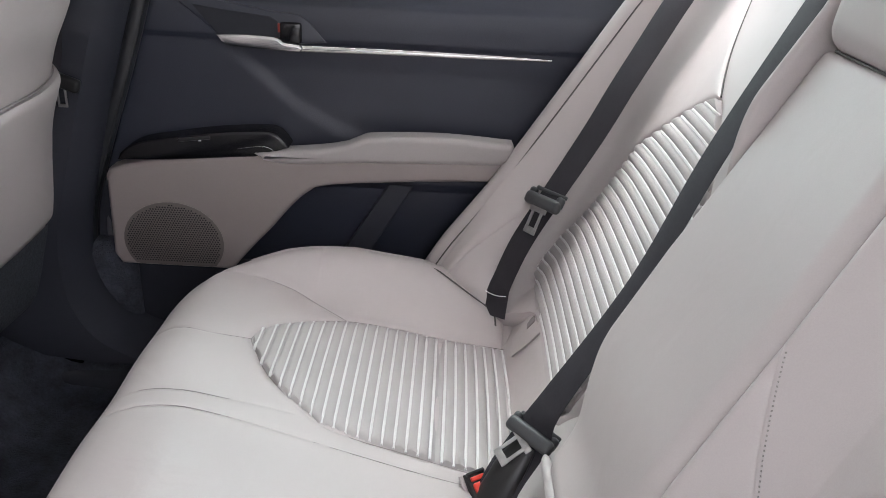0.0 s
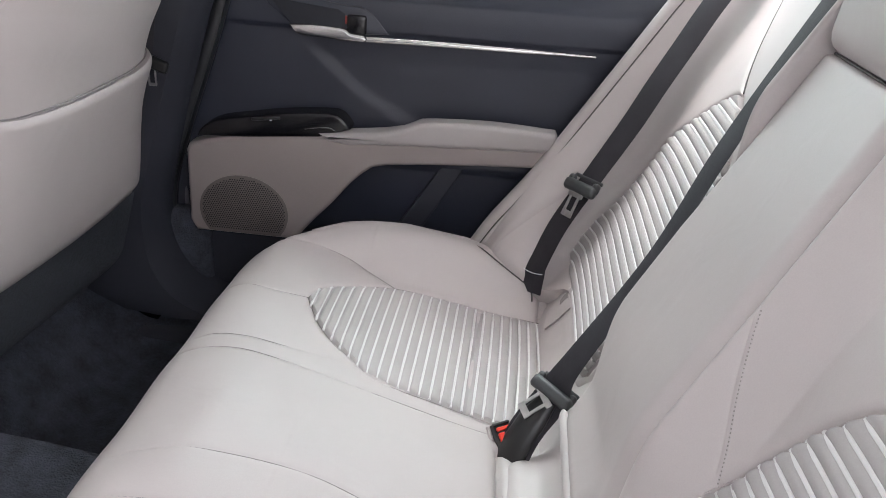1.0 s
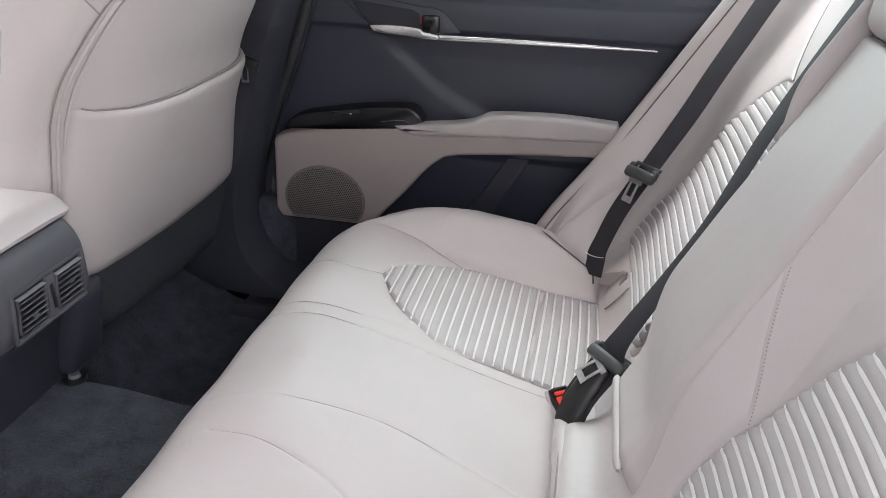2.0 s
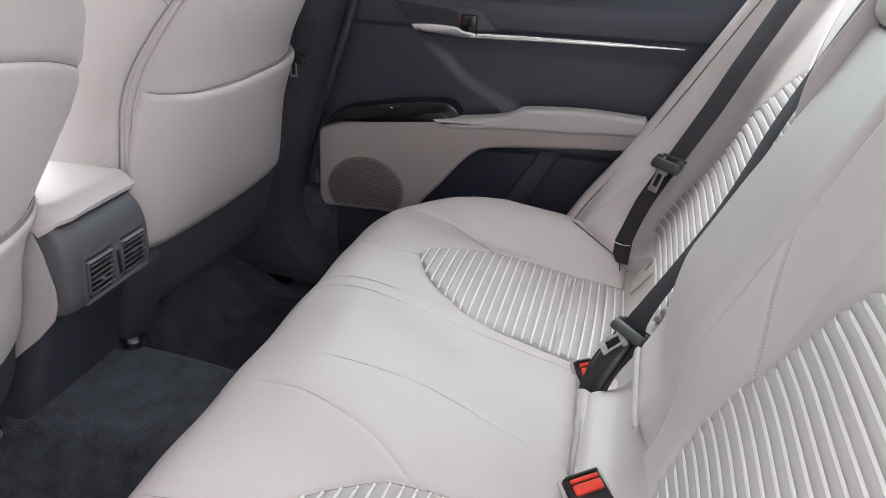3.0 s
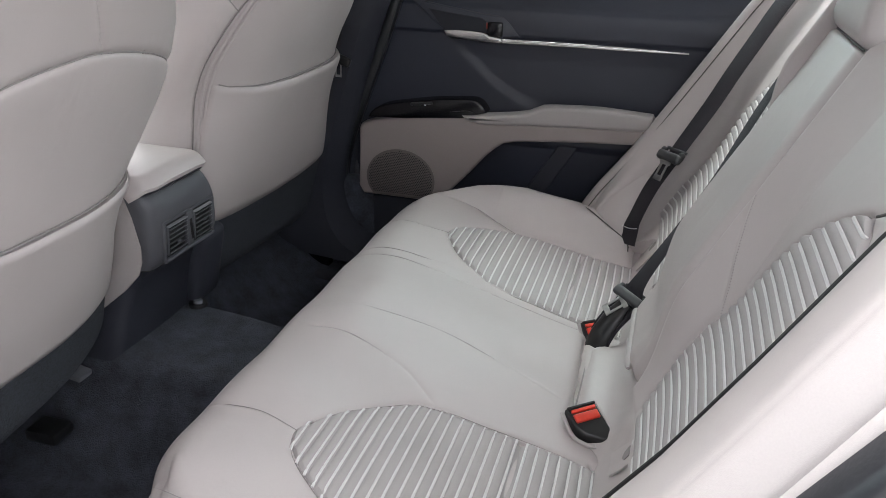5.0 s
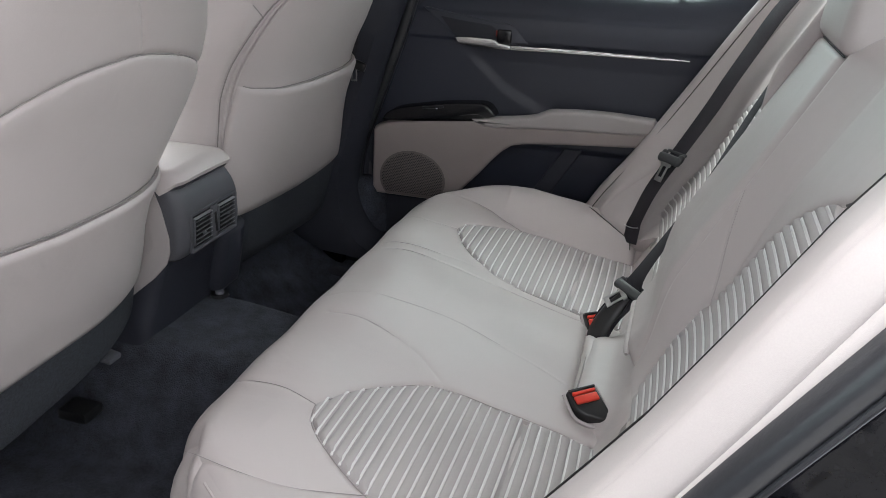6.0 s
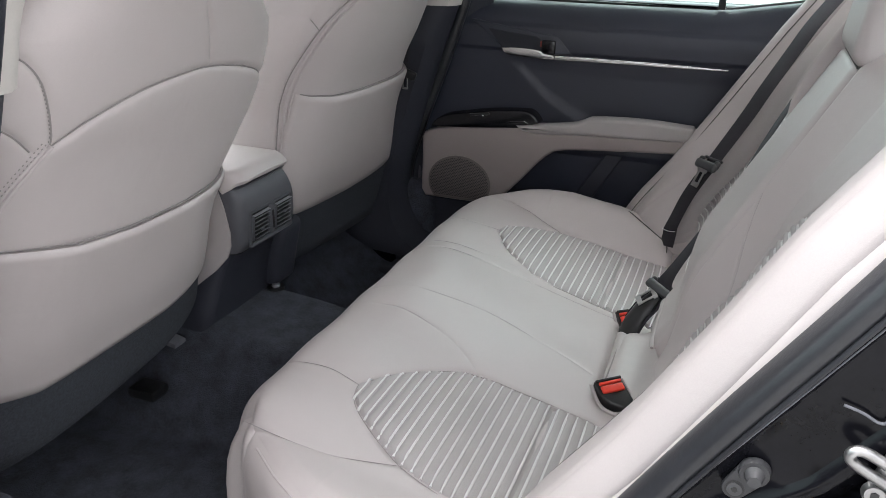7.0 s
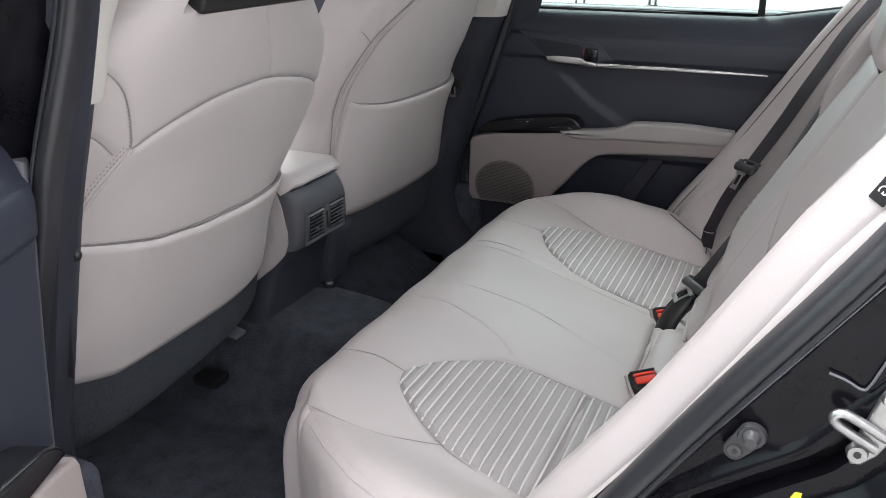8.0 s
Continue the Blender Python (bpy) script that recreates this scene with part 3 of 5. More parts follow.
def side_bolster(sgn):
    what = thing("side_bolster", back_place(sgn * 0.59, -0.1, 0), "light grey vinyl side bolster beside the rear backrest", "car seat", "side bolsters")
    if sgn < 0:
        section = [(0.506, -0.05), (0.5075, -0.012), (0.509, -0.004), (0.513, 0.0), (0.530, 0.004), (0.545, 0.007), (0.560, 0.0095), (0.585, 0.0135), (0.593, 0.0150), (0.5975, 0.0142), (0.600, 0.0132), (0.6025, 0.0131), (0.605, 0.0126),
                   (0.610, 0.0096), (0.616, 0.003), (0.6205, -0.0030), (0.6235, -0.0078), (0.6248, -0.0108), (0.6246, -0.0135), (0.6262, -0.0142), (0.6290, -0.0160), (0.6318, -0.0205), (0.6340, -0.0275), (0.635, -0.038), (0.635, -0.11)]
    ss = np.linspace(-0.16, 0.50, 90)
    if sgn < 0:
        P = np.array([[back_place(-a, s, b + h) for a, h in section] for s, b in zip(ss, left_wing(ss))])
    else:
        # the flank runs on from the backrest up to the seam, then the crest rolls over towards the door
        crest = ((0.586, -0.0035), (0.588, -0.0075), (0.5895, -0.0080), (0.591, -0.0065), (0.595, 0.0), (0.603, 0.006), (0.612, 0.0085), (0.620, 0.006), (0.628, -0.002), (0.634, -0.016), (0.637, -0.034), (0.637, -0.12))
        P = []
        for s in ss:
            w = float(far_wing(s))
            inner = [(0.5495, float(back_h(0.5495, s)) - 0.05), (0.5495, float(back_h(0.5495, s)) - 0.005), (0.551, float(back_h(0.551, s)) - 0.0012)] + [(a, float(back_h(a, s))) for a in np.linspace(0.555, 0.582, 8)]
            P.append([back_place(a, s, h) for a, h in inner + [(a, w + h) for a, h in crest]])
        P = np.array(P)
    nu, nv = P.shape[:2]
    f = grid_faces(nu, nv) + [tuple(range(nv))[::-1], tuple(range((nu - 1) * nv, nu * nv))]
    part("bolster", (P.reshape(-1, 3), f if sgn > 0 else [q[::-1] for q in f]), VINYL, what)
    if sgn > 0:
        part("seam", sweep([back_place(0.5845, s, float(far_wing(s)) - 0.0042) for s in np.linspace(-0.13, 0.46, 80)], ring(0.0011, 0.0011, 6), up=(-0.884, 0, 0.468)), SEAM_DARK, what)
        # contact shade along the cushion, laid in as a dark tube
        gap = curve([(0.222, 0.546, 0.357), (0.234, 0.540, 0.3525), (0.262, 0.524, 0.3395), (0.285, 0.514, 0.3275), (0.305, 0.506, 0.3165), (0.316, 0.497, 0.3075), (0.3185, 0.484, 0.2975)], 60)
        part("cushion_gap_shade", sweep(gap, ring(0.0013, 0.0011, 6), scale=np.clip(np.linspace(0.2, 12, 60), 0.2, 1)), SEAM_DARK, what, "dark line for the contact shade against the cushion")
    if sgn < 0:
        # a black tube stands in for the shade between backrest and bolster
        part("gap_shade_strip", sweep([back_place(-0.4945, s, float(left_wing(s)) - 0.007) for s in np.linspace(-0.05, 0.40, 40)], ring(0.0022, 0.0020, 8), up=(-0.884, 0, 0.468)), BLACK, what, "narrow black strip for the shade in the bolster gap")
        tag = part("cloth_tag", box((0.045, 0.0016, 0.0125), (0, 0, 0), 0.0005), TAG, what, "black cloth tag with white lettering")
        tag.matrix_basis = TAG_POSE
        text = bpy.data.curves.new("lettering", "FONT")
        text.body, text.size, text.align_x, text.align_y, text.extrude = "AIRBAG", 0.0095, "CENTER", "CENTER", 0.0002
        tmp = new("lettering_source", text)
        me = bpy.data.meshes.new_from_object(tmp.evaluated_get(bpy.context.evaluated_depsgraph_get()))
        bpy.data.objects.remove(tmp)
        word = new("lettering", me)
        me.materials.clear()
        me.materials.append(LETTER)
        word.parent = tag
        word.matrix_basis = pose(0, -0.0012, 0, 90, 180, 0)
    return what


TAG_OUT = Vector((-0.884 * 0.55, -0.83, 0.468 * 0.55)).normalized()
TAG_UP = BACK_UP.cross(TAG_OUT).normalized()
TAG_POSE = Matrix((BACK_UP, -TAG_OUT, TAG_UP)).transposed().to_4x4()
TAG_POSE.translation = Vector(back_place(-0.6235, 0.4235, float(left_wing(0.4235)) - 0.0035))
for sgn in (1, -1):
    side_bolster(sgn)


# ---- seat belts and buckles ----
def ribbon(path, across, width=0.047, thick=0.0014, narrow=(1.0, 1.0)):
    """A flat strap along a path; across: its width direction at each place."""
    both = curve([(*p, *(1e-3 * np.array(a) / np.linalg.norm(a))) for p, a in zip(path, across)], 60)
    P, A = both[:, :3], both[:, 3:]
    A /= np.linalg.norm(A, axis=1, keepdims=True)
    T = np.gradient(P, axis=0)
    T /= np.linalg.norm(T, axis=1, keepdims=True)
    N = np.cross(T, A)
    N /= np.linalg.norm(N, axis=1, keepdims=True)
    V = []
    for i, (p, a, n) in enumerate(zip(P, A, N)):
        a = a * np.interp(i, [0, 16], narrow)
        for u, h in ((-1, 0.0), (-0.9, 0.5), (0, 0.65), (0.9, 0.5), (1, 0.0), (0.9, -0.5), (0, -0.4), (-0.9, -0.5)):
            V.append(p + a * u * width / 2 + n * h * thick)
    f = grid_faces(60, 8, True) + [tuple(range(8))[::-1], tuple(range(59 * 8, 60 * 8))]
    return V, f


def latch(what, m, lean=0):
    """The latch plate: a plastic loop with the webbing through it, and a steel tongue. Local x across, y up the belt, z out."""
    def joined(name, boxes, mat, parent, label, turn=0):
        bm = bmesh.new()
        for size, at, bev, seg in boxes:
            b2 = box(size, at, bev, seg=seg)
            me = bpy.data.meshes.new("tmp")
            b2.to_mesh(me)
            b2.free()
            bm.from_mesh(me)
            bpy.data.meshes.remove(me)
        bm.transform(m @ Matrix.Translation((0, -0.010, 0)) @ pose(0, 0, 0, 0, 0, turn) @ Matrix.Translation((0, 0.010, 0)))
        return part(name, bm, mat, parent, label)

    holder = joined("latch_plate", (((0.073, 0.019, 0.014), (0, -0.004, 0.004), 0.0066, 5), ((0.012, 0.018, 0.012), (-0.030, 0.003, 0.001), 0.0052, 4), ((0.012, 0.018, 0.012), (0.030, 0.003, 0.001), 0.0052, 4),
                                    ((0.066, 0.006, 0.005), (0, 0.013, -0.005), 0.0022, 3)), TONGUE_PLASTIC, what, "dark grey plastic latch plate")
    joined("tongue", (((0.0050, 0.034, 0.0026), (-0.0095, -0.031, 0.006), 0.001, 2), ((0.0050, 0.034, 0.0026), (0.0095, -0.031, 0.006), 0.001, 2), ((0.0250, 0.010, 0.0026), (0, -0.047, 0.006), 0.001, 2),
                      ((0.034, 0.009, 0.0026), (0, -0.0155, 0.006), 0.001, 2)), TONGUE_STEEL, holder, "grey steel tongue", lean)


def basis(at, x, y):
    x = Vector(x).normalized()
    y = Vector(y)
    y = (y - x * y.dot(x)).normalized()
    m = Matrix((x, y, x.cross(y))).transposed().to_4x4()
    m.translation = at
    return m


belt = thing("seat_belt", (0.30, 0.495, 0.34), "black seat belt hanging with its latch plate over the backrest", "seat belt", "rear seat belts")
A0 = (0.040, -0.064, 0.006)
part("webbing", ribbon([(0.3140, 0.4930, 0.309), (0.3155, 0.4975, 0.326), (0.3168, 0.500, 0.340), (0.3225, 0.502, 0.360), (0.345, 0.503, 0.425), (0.381, 0.508, 0.495), (0.430, 0.511, 0.590), (0.459, 0.514, 0.652), (0.489, 0.518, 0.712), (0.518, 0.521, 0.770), (0.546, 0.523, 0.815), (0.60, 0.53, 0.90)],
                       [(0.055, -0.055, 0.014)] * 3 + [A0] * 3 + [(0.040, -0.066, 0.0)] * 6), WEBBING, belt)
foot, side = Vector((0.3168, 0.5000, 0.3405)), Vector((0.055, -0.055, 0.014)).normalized()
face = Vector((0.10, 0.14, 0.75)).cross(side).normalized()
face = face if face.y < 0 else -face
part("stitch_row", sweep([foot + side * (0.0205 * u) + face * 0.0022 + Vector((0, 0, 0.003 * u * u)) for u in np.linspace(-1, 1, 9)], ring(0.0007, 0.0007, 5), up=tuple(face)), LETTER, belt, "pale row of stitches")
latch(belt, basis((0.375, 0.506, 0.492), A0, (0.095, 0.02, 0.19)))

belt = thing("seat_belt", (0.30, 0.14, 0.30), "black middle seat belt with latch plate beside its buckle", "seat belt", "rear seat belts")
MID_BELT = [(0.293, 0.105, 0.274), (0.311, 0.124, 0.320), (0.340, 0.150, 0.356), (0.3575, 0.152, 0.403), (0.4255, 0.157, 0.539), (0.482, 0.176, 0.671), (0.5515, 0.196, 0.815), (0.62, 0.210, 0.95)]
B0 = (0.7, -0.7, -0.1)
part("webbing", ribbon(MID_BELT, [B0, B0, B0, (0.25, -0.96, -0.03), (0.05, -1.0, 0.0), (0.05, -1.0, 0.02), (-0.05, -1.0, 0.05), (-0.10, -0.99, 0.08)]), WEBBING, belt)
part("boot", sweep(curve([(0.334, 0.145, 0.352), (0.318, 0.132, 0.330), (0.304, 0.121, 0.306), (0.292, 0.112, 0.280)], 16), ring(0.020, 0.010, 14), up=(0.55, 0.45, -0.55), scale=np.interp(np.linspace(0, 1, 16), [0, 0.3, 0.8, 1], [0.7, 1.0, 1.08, 0.9])), BLACK, belt, "black sleeve between the belt and its buckle")
latch(belt, basis((0.341, 0.150, 0.363), B0, (0.587, 0.496, 0.64)) @ Matrix.Diagonal((0.84, 0.9, 0.9, 1)), -20)


def buckle(at, m, label, well, wide=0.042):
    what = thing("seat_belt_buckle", at, label, "buckle", "rear buckles")
    def b(name, size, place, mat, bev, lab="", seg=3):
        bm = box(size, place, bev, seg=seg)
        bm.transform(m)
        return part(name, bm, mat, what, lab)
    k = wide / 0.042
    shape = [(-0.021, 0.017), (0.021, 0.017), (0.0225, -0.034), (0.017, -0.043), (0.004, -0.039), (-0.014, -0.026), (-0.0215, -0.012)]
    part("housing", slab([(a * k, c) for a, c in shape], lambda a, c, o: m @ Vector((a, c, o - 0.013)), 0.022, 0.004, 3), BLACK, what)
    b("slot_lip", (wide - 0.002, 0.004, 0.011), (0, 0.0150, 0.006), BLACK, 0.0015)
    b("button", (wide - 0.008, 0.0125, 0.006), (0, -0.0022, 0.0095), RED, 0.002, "red press button")
    b("slot_rim", (wide - 0.008, 0.0048, 0.006), (0, 0.0085, 0.0095), RED, 0.0012, "red upper rim of the slot")
    if well:
        line = curve([(a * k * 1.16, c * 1.10 - 0.001) for a, c in shape[1:] + shape[:1]], 40)
        part("pocket_rim", sweep([m @ Vector((a, c, -0.002 + 0.10 * c)) for a, c in line], ring(0.0028, 0.0028, 8), up=m.to_3x3() @ Vector((0, 0, 1))), VINYL, what)
    return what


buckle((0.31, -0.11, 0.28), basis((0.308, -0.110, 0.304), (0.8, 0.55, 0.1), (-0.45, 0.68, 0.30)), "black buckle with a red button sunk in the seat cushion", True)
buckle((0.30, 0.13, 0.28), basis((0.287, 0.138, 0.296), (0.85, 0.45, 0.1), (-0.45, 0.6, 0.5)), "black buckle with a red button lying by the middle belt", True, 0.024)


# ---- front seats ----
FRONT = curve([(0.20, -0.425), (0.25, -0.41), (0.35, -0.385), (0.43, -0.357), (0.54, -0.325), (0.65, -0.285), (0.715, -0.252), (0.77, -0.225), (0.85, -0.185), (0.92, -0.155), (0.99, -0.130)], 130)


def front_x(d, z, hw, sgn=-1):
    """The rear surface of a front seat's back, d from its middle."""
    roll = 0.075 if sgn < 0 else np.where(np.asarray(d) < 0, np.interp(z, [0.30, 0.45, 0.62], [0.02, 0.045, 0.075]), np.interp(z, [0.36, 0.385, 0.515, 0.62, 0.68], [0.0, 0.004, 0.034, 0.064, 0.075]))
    return np.interp(z, FRONT[:, 0], FRONT[:, 1]) - roll * np.clip(np.abs(d) / hw, 0, 1.05) ** 4


def front_half(d, z, sgn=-1):
    """Half the width of the seat's back: d below 0 is its inboard half."""
    if sgn > 0:
        inner = np.interp(z, [0.2, 0.36, 0.45, 0.60, 0.70, 0.74, 0.78, 0.82, 0.86, 0.88], [0.30, 0.300, 0.285, 0.256, 0.246, 0.243, 0.238, 0.228, 0.210, 0.20])
        outer = np.interp(z, [0.2, 0.31, 0.40, 0.486, 0.614, 0.72, 0.765, 0.80, 0.86, 0.88], [0.245, 0.245, 0.245, 0.248, 0.262, 0.250, 0.238, 0.215, 0.18, 0.17])
    else:
        inner = np.interp(z, [0.2, 0.31, 0.38, 0.47, 0.515, 0.55, 0.60, 0.65, 0.68, 0.72, 0.765, 0.80, 0.84, 0.88], [0.29, 0.29, 0.284, 0.272, 0.276, 0.292, 0.322, 0.346, 0.349, 0.337, 0.322, 0.296, 0.24, 0.18])
        outer = np.interp(z, [0.2, 0.36, 0.45, 0.60, 0.70, 0.74, 0.78, 0.82, 0.86, 0.88], [0.25, 0.264, 0.268, 0.277, 0.286, 0.287, 0.276, 0.250, 0.208, 0.18])
    return np.where(np.asarray(d) < 0, inner, outer)


def front_seat(sgn):
    yc = sgn * 0.345
    what = thing("car_seat", (-0.45, yc, 0.08), "light grey vinyl front seat seen from behind, with a map pocket", "car seat", "front seats")

    def sheet(z0, z1, nz, ny, seams, lift=0.0, lo=-1.0, hi=1.0, low=None, high=None):
        t = np.linspace(0, 1, nz)
        d1 = np.linspace(lo, hi, ny)
        D0 = np.repeat(d1[None, :], nz, 0)
        zl = np.full(ny, z0) if low is None else low(d1)
        zh = np.full(ny, z1) if high is None else high(d1)
        Z = zl[None, :] + (zh - zl)[None, :] * t[:, None]
        hw = front_half(D0, Z, sgn)
        D = D0 * hw
        X = front_x(D, Z, hw, sgn) + lift
        dip = np.zeros(Z.shape)
        for line, deep, wide in seams:
            dip = np.maximum(dip, 1.5 * deep * np.exp(-far_from(D, Z, line) / wide))
        return X - dip, D, Z

    # d runs outboard; the driver's seat (sgn -1) sits a little lower than the passenger's
    if sgn < 0:
        arc = [(0.161, 0.701), (0.113, 0.724), (0.04, 0.744), (-0.035, 0.753), (-0.085, 0.7545), (-0.149, 0.746), (-0.21, 0.733), (-0.28, 0.713), (-0.34, 0.695)]
        rise = [(-0.085, 0.757), (-0.060, 0.802), (-0.028, 0.850), (-0.02, 0.862)]
        stitched = [(0.245, 0.821), (0.216, 0.811), (0.198, 0.798), (0.180, 0.769), (0.163, 0.720), (0.161, 0.705)]
        lower = [(0.255, 0.764), (0.229, 0.742), (0.206, 0.725), (0.183, 0.702)]
        edge_line = [(0.161, 0.704), (0.176, 0.682), (0.197, 0.649), (0.213, 0.618), (0.228, 0.585)]
        pocket_z = ([-0.285, -0.2, -0.106, 0.004, 0.098, 0.161, 0.21, 0.264], [0.554, 0.551, 0.548, 0.549, 0.559, 0.575, 0.587, 0.597])
        bottom_z = ([-0.264, -0.109, 0.03, 0.139, 0.204, 0.264], [0.375, 0.357, 0.353, 0.349, 0.362, 0.372])
        apron_z = ([-0.264, -0.125, 0.02, 0.192, 0.264], [0.300, 0.262, 0.240, 0.225, 0.225])
    else:
        arc = [(-0.247, 0.533), (-0.244, 0.586), (-0.237, 0.68), (-0.214, 0.765), (-0.17, 0.826), (-0.13, 0.87)]
        rise, stitched = [(-0.20, 0.87), (-0.216, 0.831), (-0.209, 0.77)], [(-0.252, 0.755), (-0.250, 0.775), (-0.246, 0.789), (-0.238, 0.778), (-0.219, 0.752)]
        lower = [(0.0, 0.97), (0.1, 0.97)]
        edge_line = [(-0.240, 0.533), (-0.237, 0.586), (-0.230, 0.68), (-0.207, 0.765), (-0.163, 0.826), (-0.123, 0.87)]
        pocket_z = ([-0.264, -0.237, -0.18, -0.05, 0.10, 0.264], [0.642, 0.633, 0.626, 0.622, 0.622, 0.632])
        bottom_z = ([-0.285, -0.18, 0.023, 0.13, 0.25], [0.400, 0.391, 0.379, 0.379, 0.386])
        apron_z = ([-0.264, -0.105, 0.08, 0.25], [0.29, 0.255, 0.240, 0.23])
    seams = [(curve(arc, 60), 0.005, 0.0035), (curve(rise, 20), 0.003, 0.003), (curve(stitched, 30), 0.0035, 0.003), (curve(lower, 20), 0.0035, 0.003), (curve(edge_line, 30), 0.003, 0.003)]
    upper_line = lambda d: np.interp(np.where(d < 0, d * 0.285, d * (0.264 if sgn < 0 else 0.25)), *pocket_z)
    notch = lambda d: 0.885 - (0.022 * smooth01((d + 0.56) / 0.06) * (1 - smooth01((d - 0.62) / 0.06)) if sgn < 0 else -0.075 + 0 * d)
    X, D, Z = sheet(0.335, 0.88, 270, 260, seams, 0.0, -1.0, 1.0, None, notch)
    P = np.stack([X, sgn * (0.345 + D), Z], 2)
    wrap = ((0.004, 0.012), (0.006, 0.03), (0.0, 0.07), (-0.02, 0.12))
    lft = [P[:, 0] + np.array([-b, -sgn * a, 0]) for a, b in wrap][::-1]
    rgt = [P[:, -1] + np.array([-b, sgn * a, 0]) for a, b in wrap]
    P = np.concatenate([np.stack(lft, 1), P, np.stack(rgt, 1)], 1)
    top = [P[-1] + np.array([-b, 0, a]) for a, b in ((0.01, 0.01), (0.015, 0.03), (0.01, 0.1))]
    P = np.concatenate([P, np.stack(top)], 0)
    nu, nv = P.shape[:2]
    f = grid_faces(nu, nv)
    part("backrest", (P.reshape(-1, 3), f if sgn > 0 else [q[::-1] for q in f]), VINYL, what)
    for line, deep, wide in [seams[0]] + seams[2:4]:
        rows = [(float(front_x(d, z, front_half(d, z, sgn), sgn)) - 1.05 * deep, sgn * (0.345 + d), z) for d, z in curve(line, 70) if abs(d) < 0.985 * float(front_half(d, z, sgn)) and z < 0.858]
        if len(rows) > 8 and sgn * line[0][0] < 1:
            part("seam", sweep(rows, ring(0.0011, 0.0011, 5), up=(1, 0, 0)), SEAM, what)
    # the map pocket panel over the lower part
    bottom = lambda d: np.interp(np.where(d < 0, d * 0.285, d * (0.264 if sgn < 0 else 0.25)), *bottom_z)
    X, D, Z = sheet(0, 0, 90, 110, [], 0.010, -0.90 if sgn > 0 else -1.0, 1.0, bottom, upper_line)
    t = np.linspace(0, 1, 90)[:, None]
    X = X - 0.006 * np.clip(1 - (1 - t) / 0.05, 0, 1) ** 2 - 0.008 * np.clip(1 - t / 0.08, 0, 1) ** 2 + 0.008 * np.exp(-((1 - t) / 0.25) ** 2) * (1 - np.abs(np.linspace(-1, 1, 110))[None, :] ** 3)
    P = np.stack([X, sgn * (0.345 + D), Z], 2)
    P = np.concatenate([(P[0] + np.array([-0.02, 0, 0.004]))[None], P, (P[-1] + np.array([-0.018, 0, -0.006]))[None]], 0)
    lft = [P[:, 0] + np.array([-b, -sgn * a, 0]) for a, b in (((0.004, 0.012), (0.006, 0.04), (0.002, 0.09)) if sgn < 0 else ((0.002, 0.003), (0.003, 0.008), (0.003, 0.014)))][::-1]
    rgt = [P[:, -1] + np.array([-b, sgn * a, 0]) for a, b in ((0.004, 0.012), (0.006, 0.04), (0.002, 0.09))]
    P = np.concatenate([np.stack(lft, 1), P, np.stack(rgt, 1)], 1)
    nu, nv = P.shape[:2]
    f = grid_faces(nu, nv)
    part("map_pocket", (P.reshape(-1, 3), f if sgn > 0 else [q[::-1] for q in f]), VINYL, what, "light grey vinyl pocket panel")
    # the shadow line under the pocket's lip, drawn as a darker tube
    ds = np.linspace(-0.88 if sgn > 0 else -0.97, 0.97, 70)
    rows = []
    for d in ds:
        z = float(upper_line(np.array(d)))
        dd = d * float(front_half(d, z, sgn))
        rows.append((float(front_x(dd, z, float(front_half(d, z, sgn)), sgn)) + 0.0030, sgn * (0.345 + dd), z + 0.0012))
    part("pocket_mouth_shade", sweep(rows, ring(0.0010, 0.0010, 6), up=(1, 0, 0)), SEAM, what, "dark line for the shade at the pocket's mouth")
    # the felt apron below it
    X, D, Z = sheet(0, 0, 40, 80, [], 0.004, -0.98, 0.98, lambda d: np.interp(np.where(d < 0, d * 0.285, d * (0.264 if sgn < 0 else 0.25)), *apron_z), bottom)
    t = np.linspace(0, 1, 40)[:, None]
    X = X - 0.02 * np.clip(1 - t / 0.3, 0, 1) ** 2
    P = np.stack([X, sgn * (0.345 + D), Z], 2)
    P = np.concatenate([(P[0] + np.array([-0.08, 0, 0.01]))[None], P], 0)
    lft = [P[:, 0] + np.array([-b, -sgn * a, 0]) for a, b in ((0.003, 0.02), (0.002, 0.1))][::-1]
    rgt = [P[:, -1] + np.array([-b, sgn * a, 0]) for a, b in ((0.003, 0.02), (0.002, 0.1))]
    P = np.concatenate([np.stack(lft, 1), P, np.stack(rgt, 1)], 1)
    nu, nv = P.shape[:2]
    f = grid_faces(nu, nv)
    part("felt_apron", (P.reshape(-1, 3), f if sgn > 0 else [q[::-1] for q in f]), FELT, what, "dark grey felt apron")
    for off in ((-0.0035, 0.0035) if sgn > 0 else (0.0, 0.007)):
        rows = [(float(front_x(d, z, front_half(d, z, sgn), sgn)) - 0.0005, sgn * (0.345 + d), z) for d, z in curve([(d + off, z) for d, z in edge_line], 40)]
        part("piping", sweep(rows, ring(0.0028, 0.0028, 8), up=(1, 0, 0)), VINYL, what)
    if sgn < 0:
        V, F = [], []
        for line in (curve([(d + 0.006, z + 0.004) for d, z in stitched], 60), curve([(d + 0.008, z + 0.004) for d, z in edge_line[:4]], 40), curve([(d + 0.013, z + 0.006) for d, z in edge_line[:4]], 40)):
            for k in range(0, len(line) - 1, 2):
                ends = [(float(front_x(d, z, front_half(d, z), sgn)) + 0.0005, sgn * (0.345 + d), z) for d, z in (line[k], line[k] + 0.7 * (line[k + 1] - line[k]))]
                q = sweep(ends, ring(0.0007, 0.0007, 5), up=(1, 0, 0))
